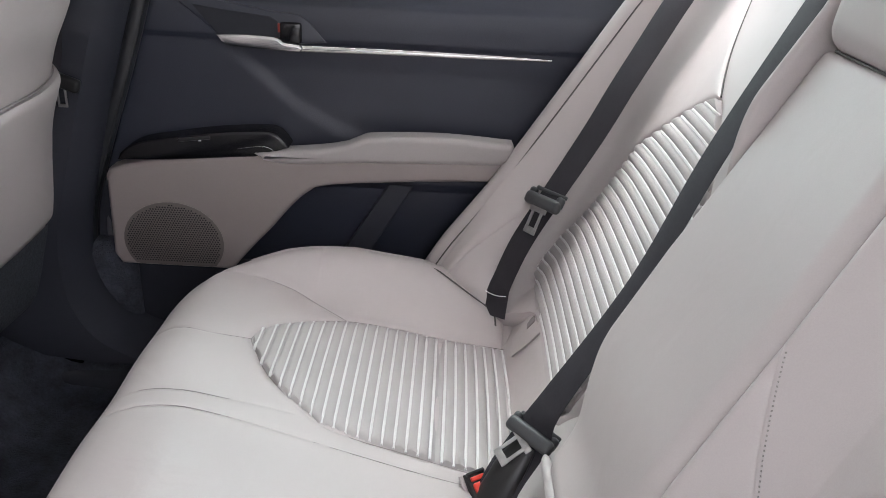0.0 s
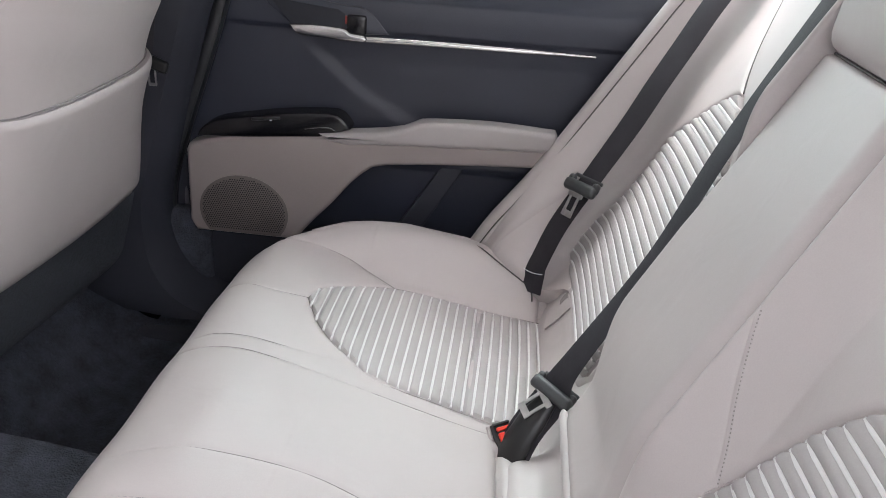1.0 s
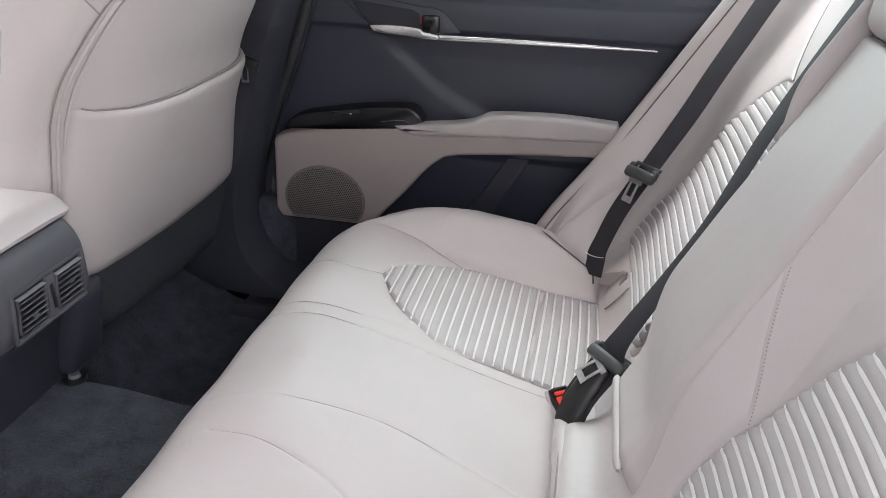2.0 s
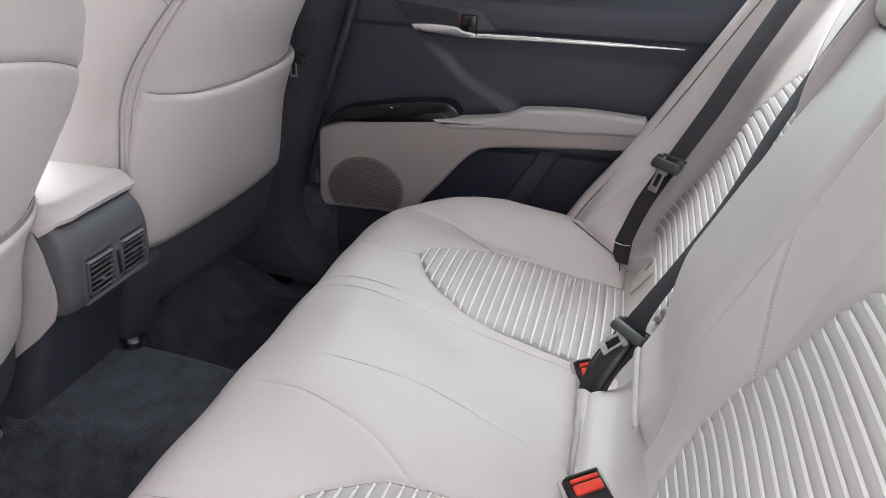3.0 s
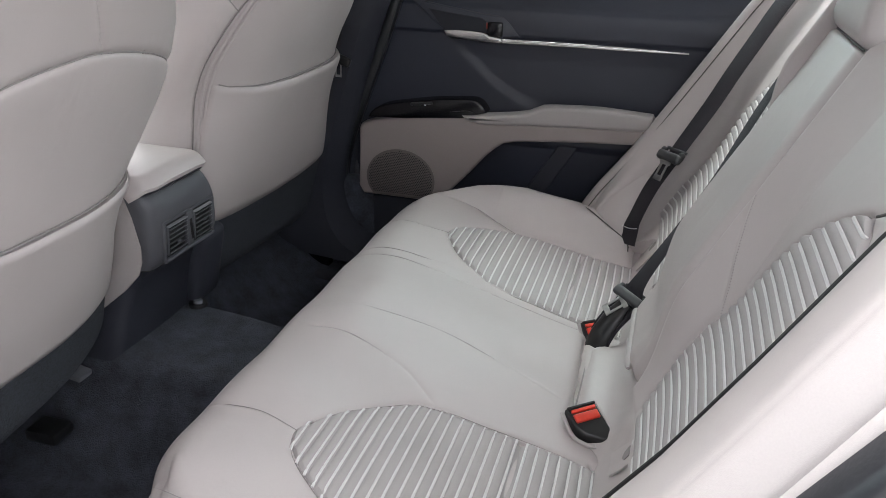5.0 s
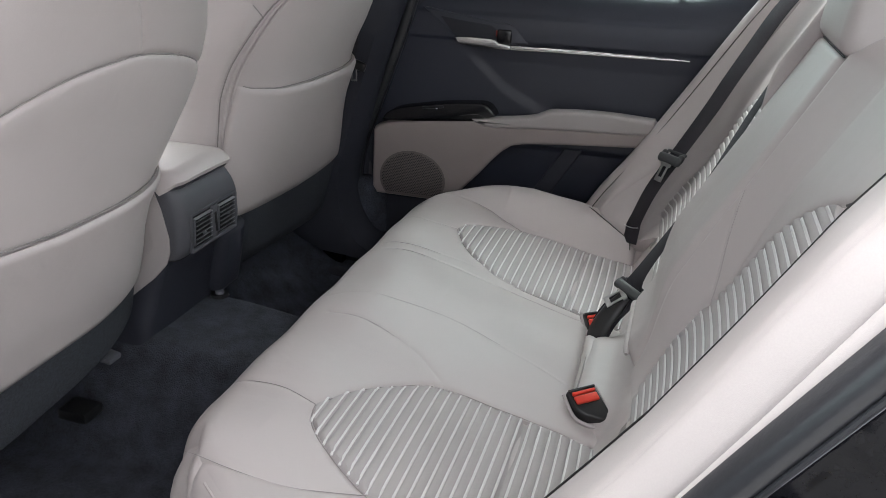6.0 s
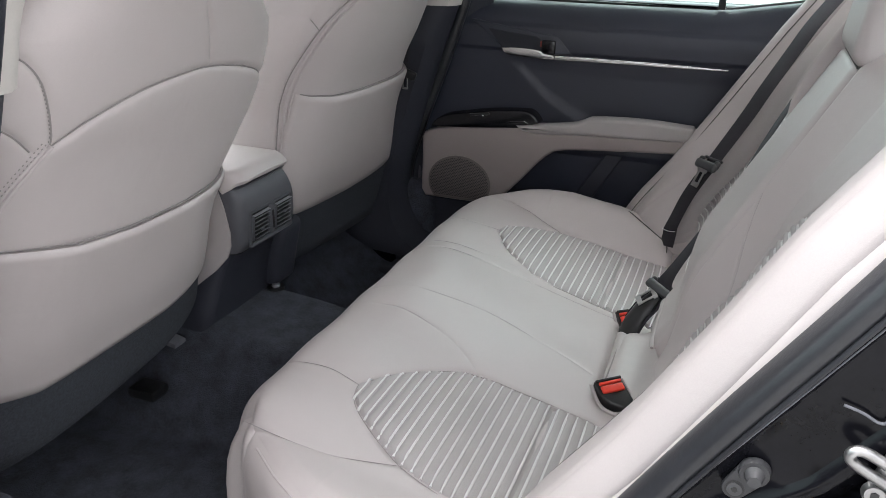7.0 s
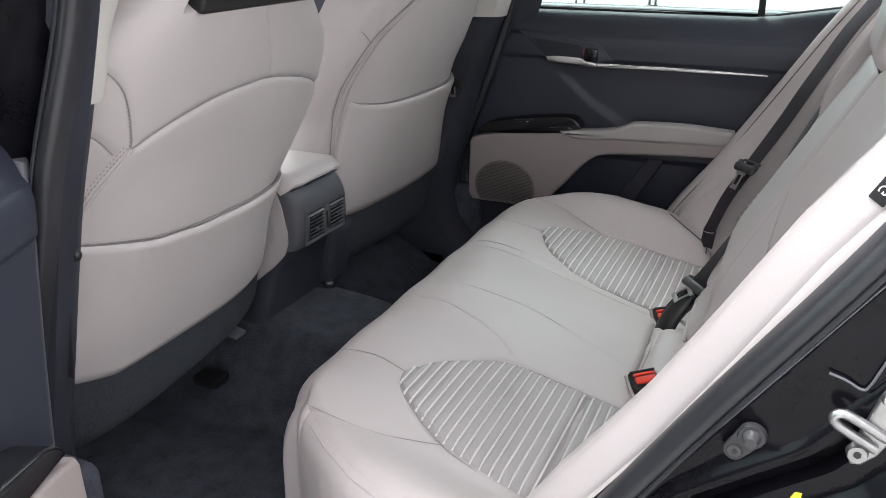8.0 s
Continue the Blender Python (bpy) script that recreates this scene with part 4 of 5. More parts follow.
                F += [tuple(c + len(V) for c in g) for g in q[1]]
                V += list(q[0])
        part("stitching", (V, F), SEAM, what, "dark rows of stitches")
    # seat cushion ahead of it and its rail foot
    part("seat_base", box((0.5, 0.46, 0.16), (-0.72, yc, 0.30), 0.04, seg=4), VINYL, what)
    part("headrest_base", box((0.06, 0.16 if sgn > 0 else 0.225, 0.030), (-0.200, yc, 0.884 if sgn < 0 else 0.965), 0.006, (0, 22, 0), 3), BLACK, what, "black plastic headrest base")
    for dd in (-0.05, 0.05):
        part("post_guide", disc(0.014, 0.012, 0, 0.012, pose(-0.196, yc + dd, 0.900 if sgn < 0 else 0.97, 0, 20, 0)), CHROME, what, "bright post guide")
    part("head_pad", box((0.10, 0.25, 0.16), (-0.185, yc, 1.02), 0.035, (0, 20, 0), 5), VINYL, what)
    for dd in (-0.05, 0.05):
        part("headrest_post", sweep([(-0.215, yc + dd, 0.86), (-0.19, yc + dd, 0.98)], ring(0.006, 0.006, 12), up=(1, 0, 0)), CHROME, what)
    part("rail_foot", box((0.055, 0.045, 0.020), (-0.492, sgn * 0.180, 0.150), 0.005), BLACK, what, "black steel rail foot")
    if sgn < 0:
        part("rail_tab", box((0.030, 0.030, 0.010), (-0.455, sgn * 0.142, 0.238), 0.003, (0, 10, 0)), RIM_DULL, what, "small grey steel tab under the felt")
        part("apron_clip", box((0.014, 0.018, 0.007), (-0.376, sgn * 0.584, 0.383), 0.0028, (0, 0, 20)), TAUPE_LIGHT, what, "pale plastic clip at the felt's corner")
    shield = box((0.10, 0.012, 0.15), (-0.46, sgn * 0.606, 0.285), 0.005, (0, 10, 0), 3)
    part("side_shield", shield, CONSOLE, what, "grey plastic side shield")
    if sgn > 0:
        part("rail_cover", box((0.16, 0.080, 0.14), (-0.45, sgn * 0.121, 0.338), 0.018, (0, 12, 0), 4), DARK, what, "charcoal plastic rail cover")
    part("seat_rail", box((0.5, 0.03, 0.04), (-0.78, sgn * 0.175, 0.19), 0.004), BLACK, what)
    part("seat_rail", box((0.5, 0.03, 0.04), (-0.78, sgn * 0.52, 0.13), 0.004), BLACK, what)
    return what


for sgn in (1, -1):
    front_seat(sgn)


# ---- centre console ----
def console():
    what = thing("centre_console", (-0.5, 0, 0.25), "grey plastic console with rear air vents and light armrest lid", "console")
    out = curve([(-0.75, 0.517), (-0.37, 0.518), (-0.352, 0.512), (-0.342, 0.50), (-0.336, 0.475), (-0.340, 0.42), (-0.347, 0.400), (-0.362, 0.386), (-0.378, 0.36), (-0.392, 0.31), (-0.402, 0.25), (-0.41, 0.18)], 70)
    V = []
    for x, z in out:
        w = np.interp(z, [0.18, 0.27, 0.34, 0.39, 0.44, 0.52], [0.108, 0.103, 0.086, 0.078, 0.077, 0.078])
        f = w + float(np.interp(z, [0.30, 0.38, 0.42, 0.47, 0.52], [0.006, 0.024, 0.028, 0.020, 0.004]))
        V += [(-0.78, -w, z), (x - 0.030, -w, z), (x - 0.016, -w + 0.001, z), (x - 0.007, -w + 0.005, z), (x - 0.002, -w + 0.011, z), (x, -w + 0.020, z), (x, 0, z),
              (x, f - 0.020, z), (x - 0.002, f - 0.011, z), (x - 0.007, f - 0.005, z), (x - 0.016, f - 0.001, z), (x - 0.030, f, z), (-0.78, f, z)]
    V = np.array(V)
    cut = int(np.argmin(np.abs(out[:, 1] - 0.392) + 10 * (out[:, 0] < -0.40)))
    part("body", (V[: (cut + 1) * 13], grid_faces(cut + 1, 13)), CONSOLE, what)
    low = V[(cut - 3) * 13:].copy()
    low[:, 0] -= np.where(low[:, 0] > -0.7, 0.006, 0.0)
    low[:, 1] *= 0.985
    part("lower_column", (low, grid_faces(len(low) // 13, 13)), DARK, what, "charcoal plastic lower column")
    part("body_seam", sweep([(x + 0.0005, y, 0.3925) for x, y in zip(np.interp(np.abs(np.linspace(-0.078, 0.078, 21)), [0, 0.058, 0.067, 0.073, 0.077, 0.078], [-0.355, -0.355, -0.357, -0.362, -0.371, -0.385]), np.linspace(-0.078, 0.078, 21))], ring(0.0010, 0.0010, 5)), BLACK, what, "dark seam under the housing")
    # lid: a padded plate with a rounded lip and round front corners
    V = []
    us = np.linspace(-1, 1, 41)
    for t in np.linspace(0, 1, 40):
        for u in us:
            front = -0.332 - 0.034 * (1 - math.sqrt(max(0, 1 - (max(0, abs(u) - 0.66) / 0.34) ** 2))) + 0.004 * (1 - u * u)
            x = -0.78 + (front + 0.78) * (1 - (1 - t) ** 2)
            drop = 0.016 * max(0, 1 - (front - x) / 0.03) ** 2.5 + 0.014 * max(0, abs(u) - 0.86) ** 2 / 0.0196
            V.append((x, 0.086 * u, 0.548 - drop - 0.006 * u * u))
    n = len(V)
    low = [(x - 0.003 if x > -0.36 else x, y, min(z - 0.006, 0.525)) for x, y, z in V]
    F = [q[::-1] for q in grid_faces(40, 41)] + [tuple(c + n for c in q) for q in grid_faces(40, 41)]
    rimv = [k for k in range(39 * 41, 40 * 41)]
    F += [(rimv[k], rimv[k + 1], rimv[k + 1] + n, rimv[k] + n) for k in range(40)]
    for e in (0, 40):
        col = [r * 41 + e for r in range(40)]
        F += [(col[k], col[k + 1], col[k + 1] + n, col[k] + n) for k in range(39)]
    part("lid", (V + low, F), VINYL, what, "light grey vinyl armrest lid")
    side = slab([(-0.80, 0.24), (-0.50, 0.24), (-0.486, 0.272), (-0.461, 0.304), (-0.425, 0.335), (-0.394, 0.361), (-0.370, 0.388), (-0.362, 0.410), (-0.361, 0.434), (-0.370, 0.480), (-0.382, 0.516), (-0.80, 0.516)],
                lambda a, b, o: (a, -float(np.interp(b, [0.18, 0.27, 0.34, 0.39, 0.44], [0.108, 0.103, 0.086, 0.078, 0.078])) - o, b), 0.003, 0.001)
    part("side_panel", side, TAUPE_LIGHT, what, "pale taupe vinyl side panel")
    # vents on the rear face; local x across, y up the face, z out
    m = basis((-0.3400, 0.013, 0.436), (0, 1, 0), (0.075, 0, 1.0)) @ Matrix.Diagonal((0.98, 0.78, 0.9, 1))
    def b(name, size, at, mat, bev, parent=what, lab="", turn=(0, 0, 0)):
        bm = box(size, at, bev, turn, 2)
        bm.transform(m)
        return part(name, bm, mat, parent, lab)
    b("vent_panel", (0.132, 0.078, 0.003), (0, 0, -0.0005), HOLE, 0.001, what, "black backing of the vents")
    b("vent_frame", (0.140, 0.005, 0.006), (0, 0.0400, 0.0015), CONSOLE, 0.002)
    b("vent_frame", (0.140, 0.009, 0.009), (0, -0.0405, 0.0025), CONSOLE, 0.0040, what, "lower lip of the vent frame")
    for x in (-0.0675, 0.0675):
        b("vent_frame", (0.006, 0.080, 0.007), (x, 0, 0.002), CONSOLE, 0.0025)
    b("vent_divider", (0.017, 0.074, 0.008), (0.001, 0, 0.002), CONSOLE, 0.003)
    b("vent_wheel_slot", (0.0062, 0.046, 0.004), (0.002, -0.002, 0.0050), HOLE, 0.001, what, "dark slot of the thumb wheel", (0, 0, 7))
    b("vent_wheel", (0.0036, 0.030, 0.007), (0.002, -0.004, 0.0050), BLACK, 0.0015, what, "black ribbed thumb wheel", (0, 0, 7))
    for sx in (-1, 1):
        # a solid plate, the depth of the opening given by its dark colour
        hole = b("vent_opening", (0.050, 0.070, 0.002), (sx * 0.036, 0, 0.0012), HOLE, 0.0005, what, "near-black plate for the shaded opening of the air vent")
        b("vent_rim", (0.050, 0.0022, 0.007), (sx * 0.036, 0.0300, 0.0050), RIM, 0.0009, hole, "thin bright upper rim")
        b("vent_rim", (0.0022, 0.060, 0.006), (sx * 0.036 - 0.0245, 0, 0.0040), CONSOLE, 0.0009, hole)
        b("vent_rim", (0.0022, 0.060, 0.006), (sx * 0.036 + 0.0245, 0, 0.0040), CONSOLE, 0.0009, hole)
        for k in range(6):
            b("vent_slat", (0.047, 0.0012, 0.0075), (sx * 0.036, -0.0275 + 0.0098 * k, 0.0042), SLAT, 0.0005, hole, "", (-28, 0, 0))
            # light catching the slat's edge, drawn as a paler rod
            b("slat_edge_glint", (0.046, 0.0009, 0.0009), (sx * 0.036, -0.0257 + 0.0098 * k, 0.0078), RIM, 0.0003, hole, "thin bright rod painted as a slat edge's highlight")
        b("vent_tab", (0.008, 0.0048, 0.005), (sx * 0.036, -0.003 + 0.007 * sx, 0.0085), RIM_DULL, 0.0015, hole, "small tab on a slat")
    return what


console()

# ---- floor carpet, tunnel, sills ----
def floor_carpet():
    xs, ys = np.linspace(-1.5, 0.5, 160), np.linspace(-0.70, 0.70, 180)
    X, Y = np.meshgrid(xs, ys, indexing="ij")
    top = np.interp(X, [-0.5, -0.40, -0.2, 0.2], [0.262, 0.255, 0.235, 0.22])
    hump = 1 - smooth01((np.abs(Y) - 0.085) / 0.10)
    Z = 0.06 + (top - 0.06) * hump + 0.055 * smooth01((np.abs(Y) - 0.50) / 0.15)
    Z += 0.125 * smooth01((-0.38 - X) / 0.17) * smooth01((Y - 0.20) / 0.10)
    Z += 0.004 * np.sin(X * 17 + Y * 5) * np.sin(Y * 13 + 1)
    P = np.stack([X, Y, Z], 2)
    ob = part("floor", (P.reshape(-1, 3), grid_faces(160, 180)), CARPET)
    return tagged(ob, "black carpet floor with a raised centre tunnel", "floor", kind="structure")


floor_carpet()
clip = thing("carpet_fastener", (-0.388, 0.088, 0.26), "small steel bolt at the edge of the carpet tunnel", "fastener")
part("bolt_head", disc(0.009, 0.007, 0, 0.006, pose(-0.388, 0.088, 0.258)), RIM_DULL, clip)
part("washer", disc(0.017, 0.016, -0.004, 0.001, pose(-0.388, 0.088, 0.258)), BLACK, clip)


# ---- rear doors ----
def rear_door(what):
    """The right-hand rear door, its trim facing the cabin."""
    xs, zs = np.linspace(-0.33, 0.66, 260), np.linspace(0.10, 0.771, 300)
    Z, X = np.meshgrid(zs, xs, indexing="ij")
    Y = np.full(X.shape, 0.662)
    belly = np.interp(X, [-0.33, -0.10, 0.10, 0.4], [0.0, 0.0, 1, 1])
    line_z = np.interp(X, [-0.12, -0.081, -0.006, 0.063, 0.098, 0.2], [0.665, 0.629, 0.563, 0.524, 0.51, 0.50])
    hollow = smooth01((Z - line_z + 0.012) / 0.036) * smooth01((0.656 - Z) / 0.04) * smooth01((X + 0.12) / 0.03)
    Y += 0.0045 * hollow
    Y -= 0.012 * smooth01((Z - 0.66) / 0.01) * (1 - smooth01((Z - 0.715) / 0.012)) * 0.4
    Y += 0.052 * (1 - np.sqrt(1 - np.clip((Z - 0.686) / 0.0855, 0, 0.998) ** 2))
    Y += 0.02 * (1 - smooth01((Z - 0.30) / 0.25)) * smooth01((0.45 - Z) / 0.02)
    X = X + (np.interp(Z, [0.10, 0.40, 0.55, 0.70, 0.77], [-0.30, -0.320, -0.348, -0.382, -0.39]) + 0.33) * np.clip(1 - (X + 0.33) / 0.1, 0, 1)
    # the top edge climbs under the quarter window
    Z = Z + np.interp(X, [0.33, 0.38, 0.55, 0.66], [0.0, 0.004, 0.032, 0.058]) * smooth01((Z - 0.70) / 0.07)
    P = np.stack([X, Y, Z], 2)
    nu, nv = P.shape[:2]
    part("trim_panel", (P.reshape(-1, 3), grid_faces(nu, nv)), DARK_SOFT, what, "charcoal soft door trim")
    # added slab: its paler grey stands for sky sheen on dark trim
    part("front_edge_sheen", slab([(-0.318, 0.13), (-0.303, 0.13), (-0.320, 0.40), (-0.348, 0.55), (-0.382, 0.70), (-0.388, 0.74), (-0.403, 0.74), (-0.397, 0.70), (-0.363, 0.55), (-0.335, 0.40)], lambda a, b, o: (a, 0.75 - o, b), 0.085, 0.006), CONSOLE, what, "front edge of the door trim, paler grey for sky sheen")
    part("door_shell", box((1.03, 0.10, 0.68), (0.155, 0.755, 0.44), 0.02, seg=3), PAINT, what, "black painted door shell")
    flat = lambda y: (lambda a, b, o: (a, y - o, b))
    # taupe speaker panel that runs on as the armrest
    arm = [(-0.296, 0.318), (-0.293, 0.452)] + [tuple(p) for p in curve([(-0.288, 0.462), (-0.25, 0.474), (-0.19, 0.484), (-0.065, 0.498), (-0.035, 0.494), (0.10, 0.500), (0.318, 0.509)], 22)] \
        + [(0.330, 0.501), (0.324, 0.485)] + [tuple(p) for p in curve([(0.308, 0.474), (0.18, 0.466), (0.051, 0.454), (0.02, 0.440), (-0.003, 0.42), (-0.041, 0.374), (-0.074, 0.338), (-0.105, 0.300)], 20)] + [(-0.285, 0.300)]
    bm = slab(arm, flat(0.652), 0.038, 0.008, 4)
    panel = part("armrest_panel", bm, TAUPE, what, "taupe vinyl armrest and speaker panel")
    pad = [tuple(p) for p in curve([(-0.061, 0.502), (0.02, 0.511), (0.056, 0.516), (0.085, 0.523), (0.102, 0.532), (0.125, 0.537), (0.224, 0.541), (0.330, 0.536)], 26)] + [(0.334, 0.528), (0.328, 0.507), (0.320, 0.5045)] \
        + [tuple(p) for p in curve([(0.308, 0.503), (0.10, 0.494), (-0.02, 0.486), (-0.046, 0.491)], 12)]
    part("armrest_pad", slab(pad, flat(0.640), 0.0325, 0.009, 5), TAUPE_LIGHT, what, "padded light grey vinyl armrest top")
    # speaker grille
    cx, cz, rx, rz = -0.196, 0.345, 0.080, 0.068
    shape = [(cx + rx * math.cos(a), max(0.304, cz + rz * math.sin(a))) for a in np.linspace(0, 2 * math.pi, 40, endpoint=False)]
    grille = part("speaker_grille", slab(shape, flat(0.616), 0.003, 0.001, 2), TAUPE_DARK, what, "round perforated speaker grille")
    V, F = [], []
    for i in range(-24, 25):
        for j in range(-21, 22):
            x, z = cx + 0.0043 * (i + 0.5 * (j % 2)), cz + 0.0037 * j
            if ((x - cx) / (rx - 0.005)) ** 2 + ((z - cz) / (rz - 0.005)) ** 2 < 1 and z > 0.310:
                k = len(V)
                V += [(x + 0.0015 * math.cos(a), 0.6126, z + 0.0014 * math.sin(a)) for a in np.linspace(0, 2 * math.pi, 6, endpoint=False)]
                F.append(tuple(range(k, k + 6)))
    tagged(part("grille_hole", (V, F), BLACK, grille, "rows of small round holes", smooth=False), kind="stuff")
    # piano black switch bezel on the armrest's front
    bez = [tuple(p) for p in curve([(-0.272, 0.478), (-0.262, 0.494), (-0.235, 0.508), (-0.187, 0.518), (-0.124, 0.529), (-0.041, 0.536), (-0.020, 0.528), (-0.008, 0.511)], 24)] + [(-0.06, 0.494), (-0.19, 0.482)]
    part("switch_bezel", slab(bez, flat(0.654), 0.040, 0.005, 3), GLOSS, what, "glossy black switch bezel")
    part("bezel_strip", sweep(curve([(-0.085, 0.6125, 0.507), (-0.060, 0.6125, 0.5115), (-0.042, 0.6125, 0.5125), (-0.030, 0.6125, 0.5075)], 20), ring(0.0008, 0.0008, 6), up=(0, -1, 0)), CHROME, what, "thin bright strip")
    part("window_switch", box((0.050, 0.012, 0.006), (-0.150, 0.618, 0.519), 0.002, (0, -8, 0)), BLACK, what, "black window switch")
    part("switch_mark", box((0.004, 0.002, 0.002), (-0.141, 0.6125, 0.517), 0.0005), LETTER, what, "tiny white mark")
    # chrome handle and trim strip
    strip = curve([(0.008, 0.652, 0.6545), (0.12, 0.652, 0.656), (0.25, 0.654, 0.656), (0.381, 0.658, 0.655)], 40)
    part("chrome_strip", sweep(strip, ring(0.004, 0.0048, 10), up=(0, 0, 1), scale=np.interp(np.linspace(0, 1, 40), [0, 0.7, 1], [1, 0.8, 0.3])), CHROME, what, "long satin chrome strip")
    recess = [tuple(p) for p in curve([(-0.190, 0.728), (-0.10, 0.716), (-0.03, 0.706), (0.003, 0.7035), (0.022, 0.692), (0.046, 0.664)], 24)] + [(0.0, 0.660), (-0.108, 0.662)]
    bezel = part("handle_bezel", slab(recess, flat(0.668), 0.0125, 0.003, 2), DARK_SOFT, what, "charcoal handle bezel")
    pocket = [(-0.150, 0.7105), (-0.10, 0.7045), (-0.036, 0.6985), (-0.026, 0.692), (-0.023, 0.680), (-0.023, 0.664), (-0.110, 0.664)]
    # no real depth here: the hollow's shade is the plate's darker colour
    part("handle_pocket", slab(pocket, flat(0.660), 0.0058, 0.0006, 1), HANDLE_DARK, bezel, "matt black plate for the shaded hollow behind the handle")
    lever = [tuple(p) for p in curve([(-0.116, 0.671), (-0.072, 0.673), (-0.026, 0.6705), (-0.017, 0.664), (0.008, 0.661), (0.008, 0.6505), (-0.045, 0.651), (-0.095, 0.654), (-0.109, 0.660)], 34)]
    part("door_handle", slab(lever, flat(0.656), 0.013, 0.005, 4), CHROME, what, "satin chrome door handle")
    part("lock_lever", box((0.032, 0.010, 0.030), (-0.006, 0.653, 0.677), 0.004), GLOSS, what, "black lock lever")
    part("lock_mark", box((0.0030, 0.004, 0.013), (-0.0240, 0.655, 0.683), 0.0008), RED_DARK, what, "red unlocked mark")
    # lower pocket band and window sill strip
    part("lower_band", slab([(0.144, 0.446), (0.185, 0.446), (0.10, 0.30), (0.055, 0.30)], flat(0.674), 0.010, 0.004), DARK, what, "paler diagonal moulding")
    part("lower_trim", slab([(-0.30, 0.12), (0.62, 0.12), (0.62, 0.30), (-0.29, 0.30)], flat(0.656), 0.012, 0.005), DARK, what, "charcoal lower door moulding")
    part("window_seal", sweep(curve([(-0.30, 0.714, 0.773), (0.0, 0.714, 0.773), (0.33, 0.714, 0.771), (0.38, 0.714, 0.776), (0.55, 0.714, 0.804), (0.66, 0.714, 0.83)], 40), ring(0.0032, 0.004, 8), up=(0, 0, 1)), RUBBER, what, "black window seal")
    part("window_pane", slab([(-0.29, 0.765), (0.345, 0.765), (0.34, 1.14), (-0.16, 1.14)], lambda a, b, o: (a, 0.716 + o - (b - 0.785) * 0.3, b), 0.004, 0), GLASS, what, "clear window glass", False)
    part("quarter_pane", slab([(0.352, 0.765), (0.62, 0.80), (0.44, 1.10), (0.352, 1.13)], lambda a, b, o: (a, 0.716 + o - (b - 0.785) * 0.3, b), 0.004, 0), GLASS, what, "clear fixed quarter glass", False)
    part("divider_bar", sweep([(0.348, 0.703, 0.775), (0.345, 0.60, 1.14)], [(-0.007, -0.006), (0.007, -0.006), (0.007, 0.006), (-0.007, 0.006)], up=(0, -1, 0.2)), BLACK, what, "black window divider bar")
    part("window_frame", sweep(curve([(-0.29, 0.71, 0.78), (-0.22, 0.64, 0.98), (-0.14, 0.59, 1.15), (0.1, 0.58, 1.19), (0.40, 0.59, 1.14), (0.60, 0.65, 0.99), (0.72, 0.70, 0.86)], 50), ring(0.016, 0.014, 10), up=(0, 1, 0)), BLACK, what, "black window frame")


door = thing("rear_door", (0.16, 0.70, 0.10), "closed rear door with charcoal trim, taupe armrest and chrome strip", "car door", "rear doors")
rear_door(door)
flip = Matrix.Diagonal((1, -1, 1, 1))
opened = Matrix.Translation((-0.159, -0.761, 0)) @ pose(0, 0, 0, 0, 0, -66) @ Matrix.Translation((0.29, 0.635, 0))
other = copy_thing(door, opened @ flip @ door.matrix_basis)
tagged(other, "opened rear door with charcoal trim, taupe armrest and switches")


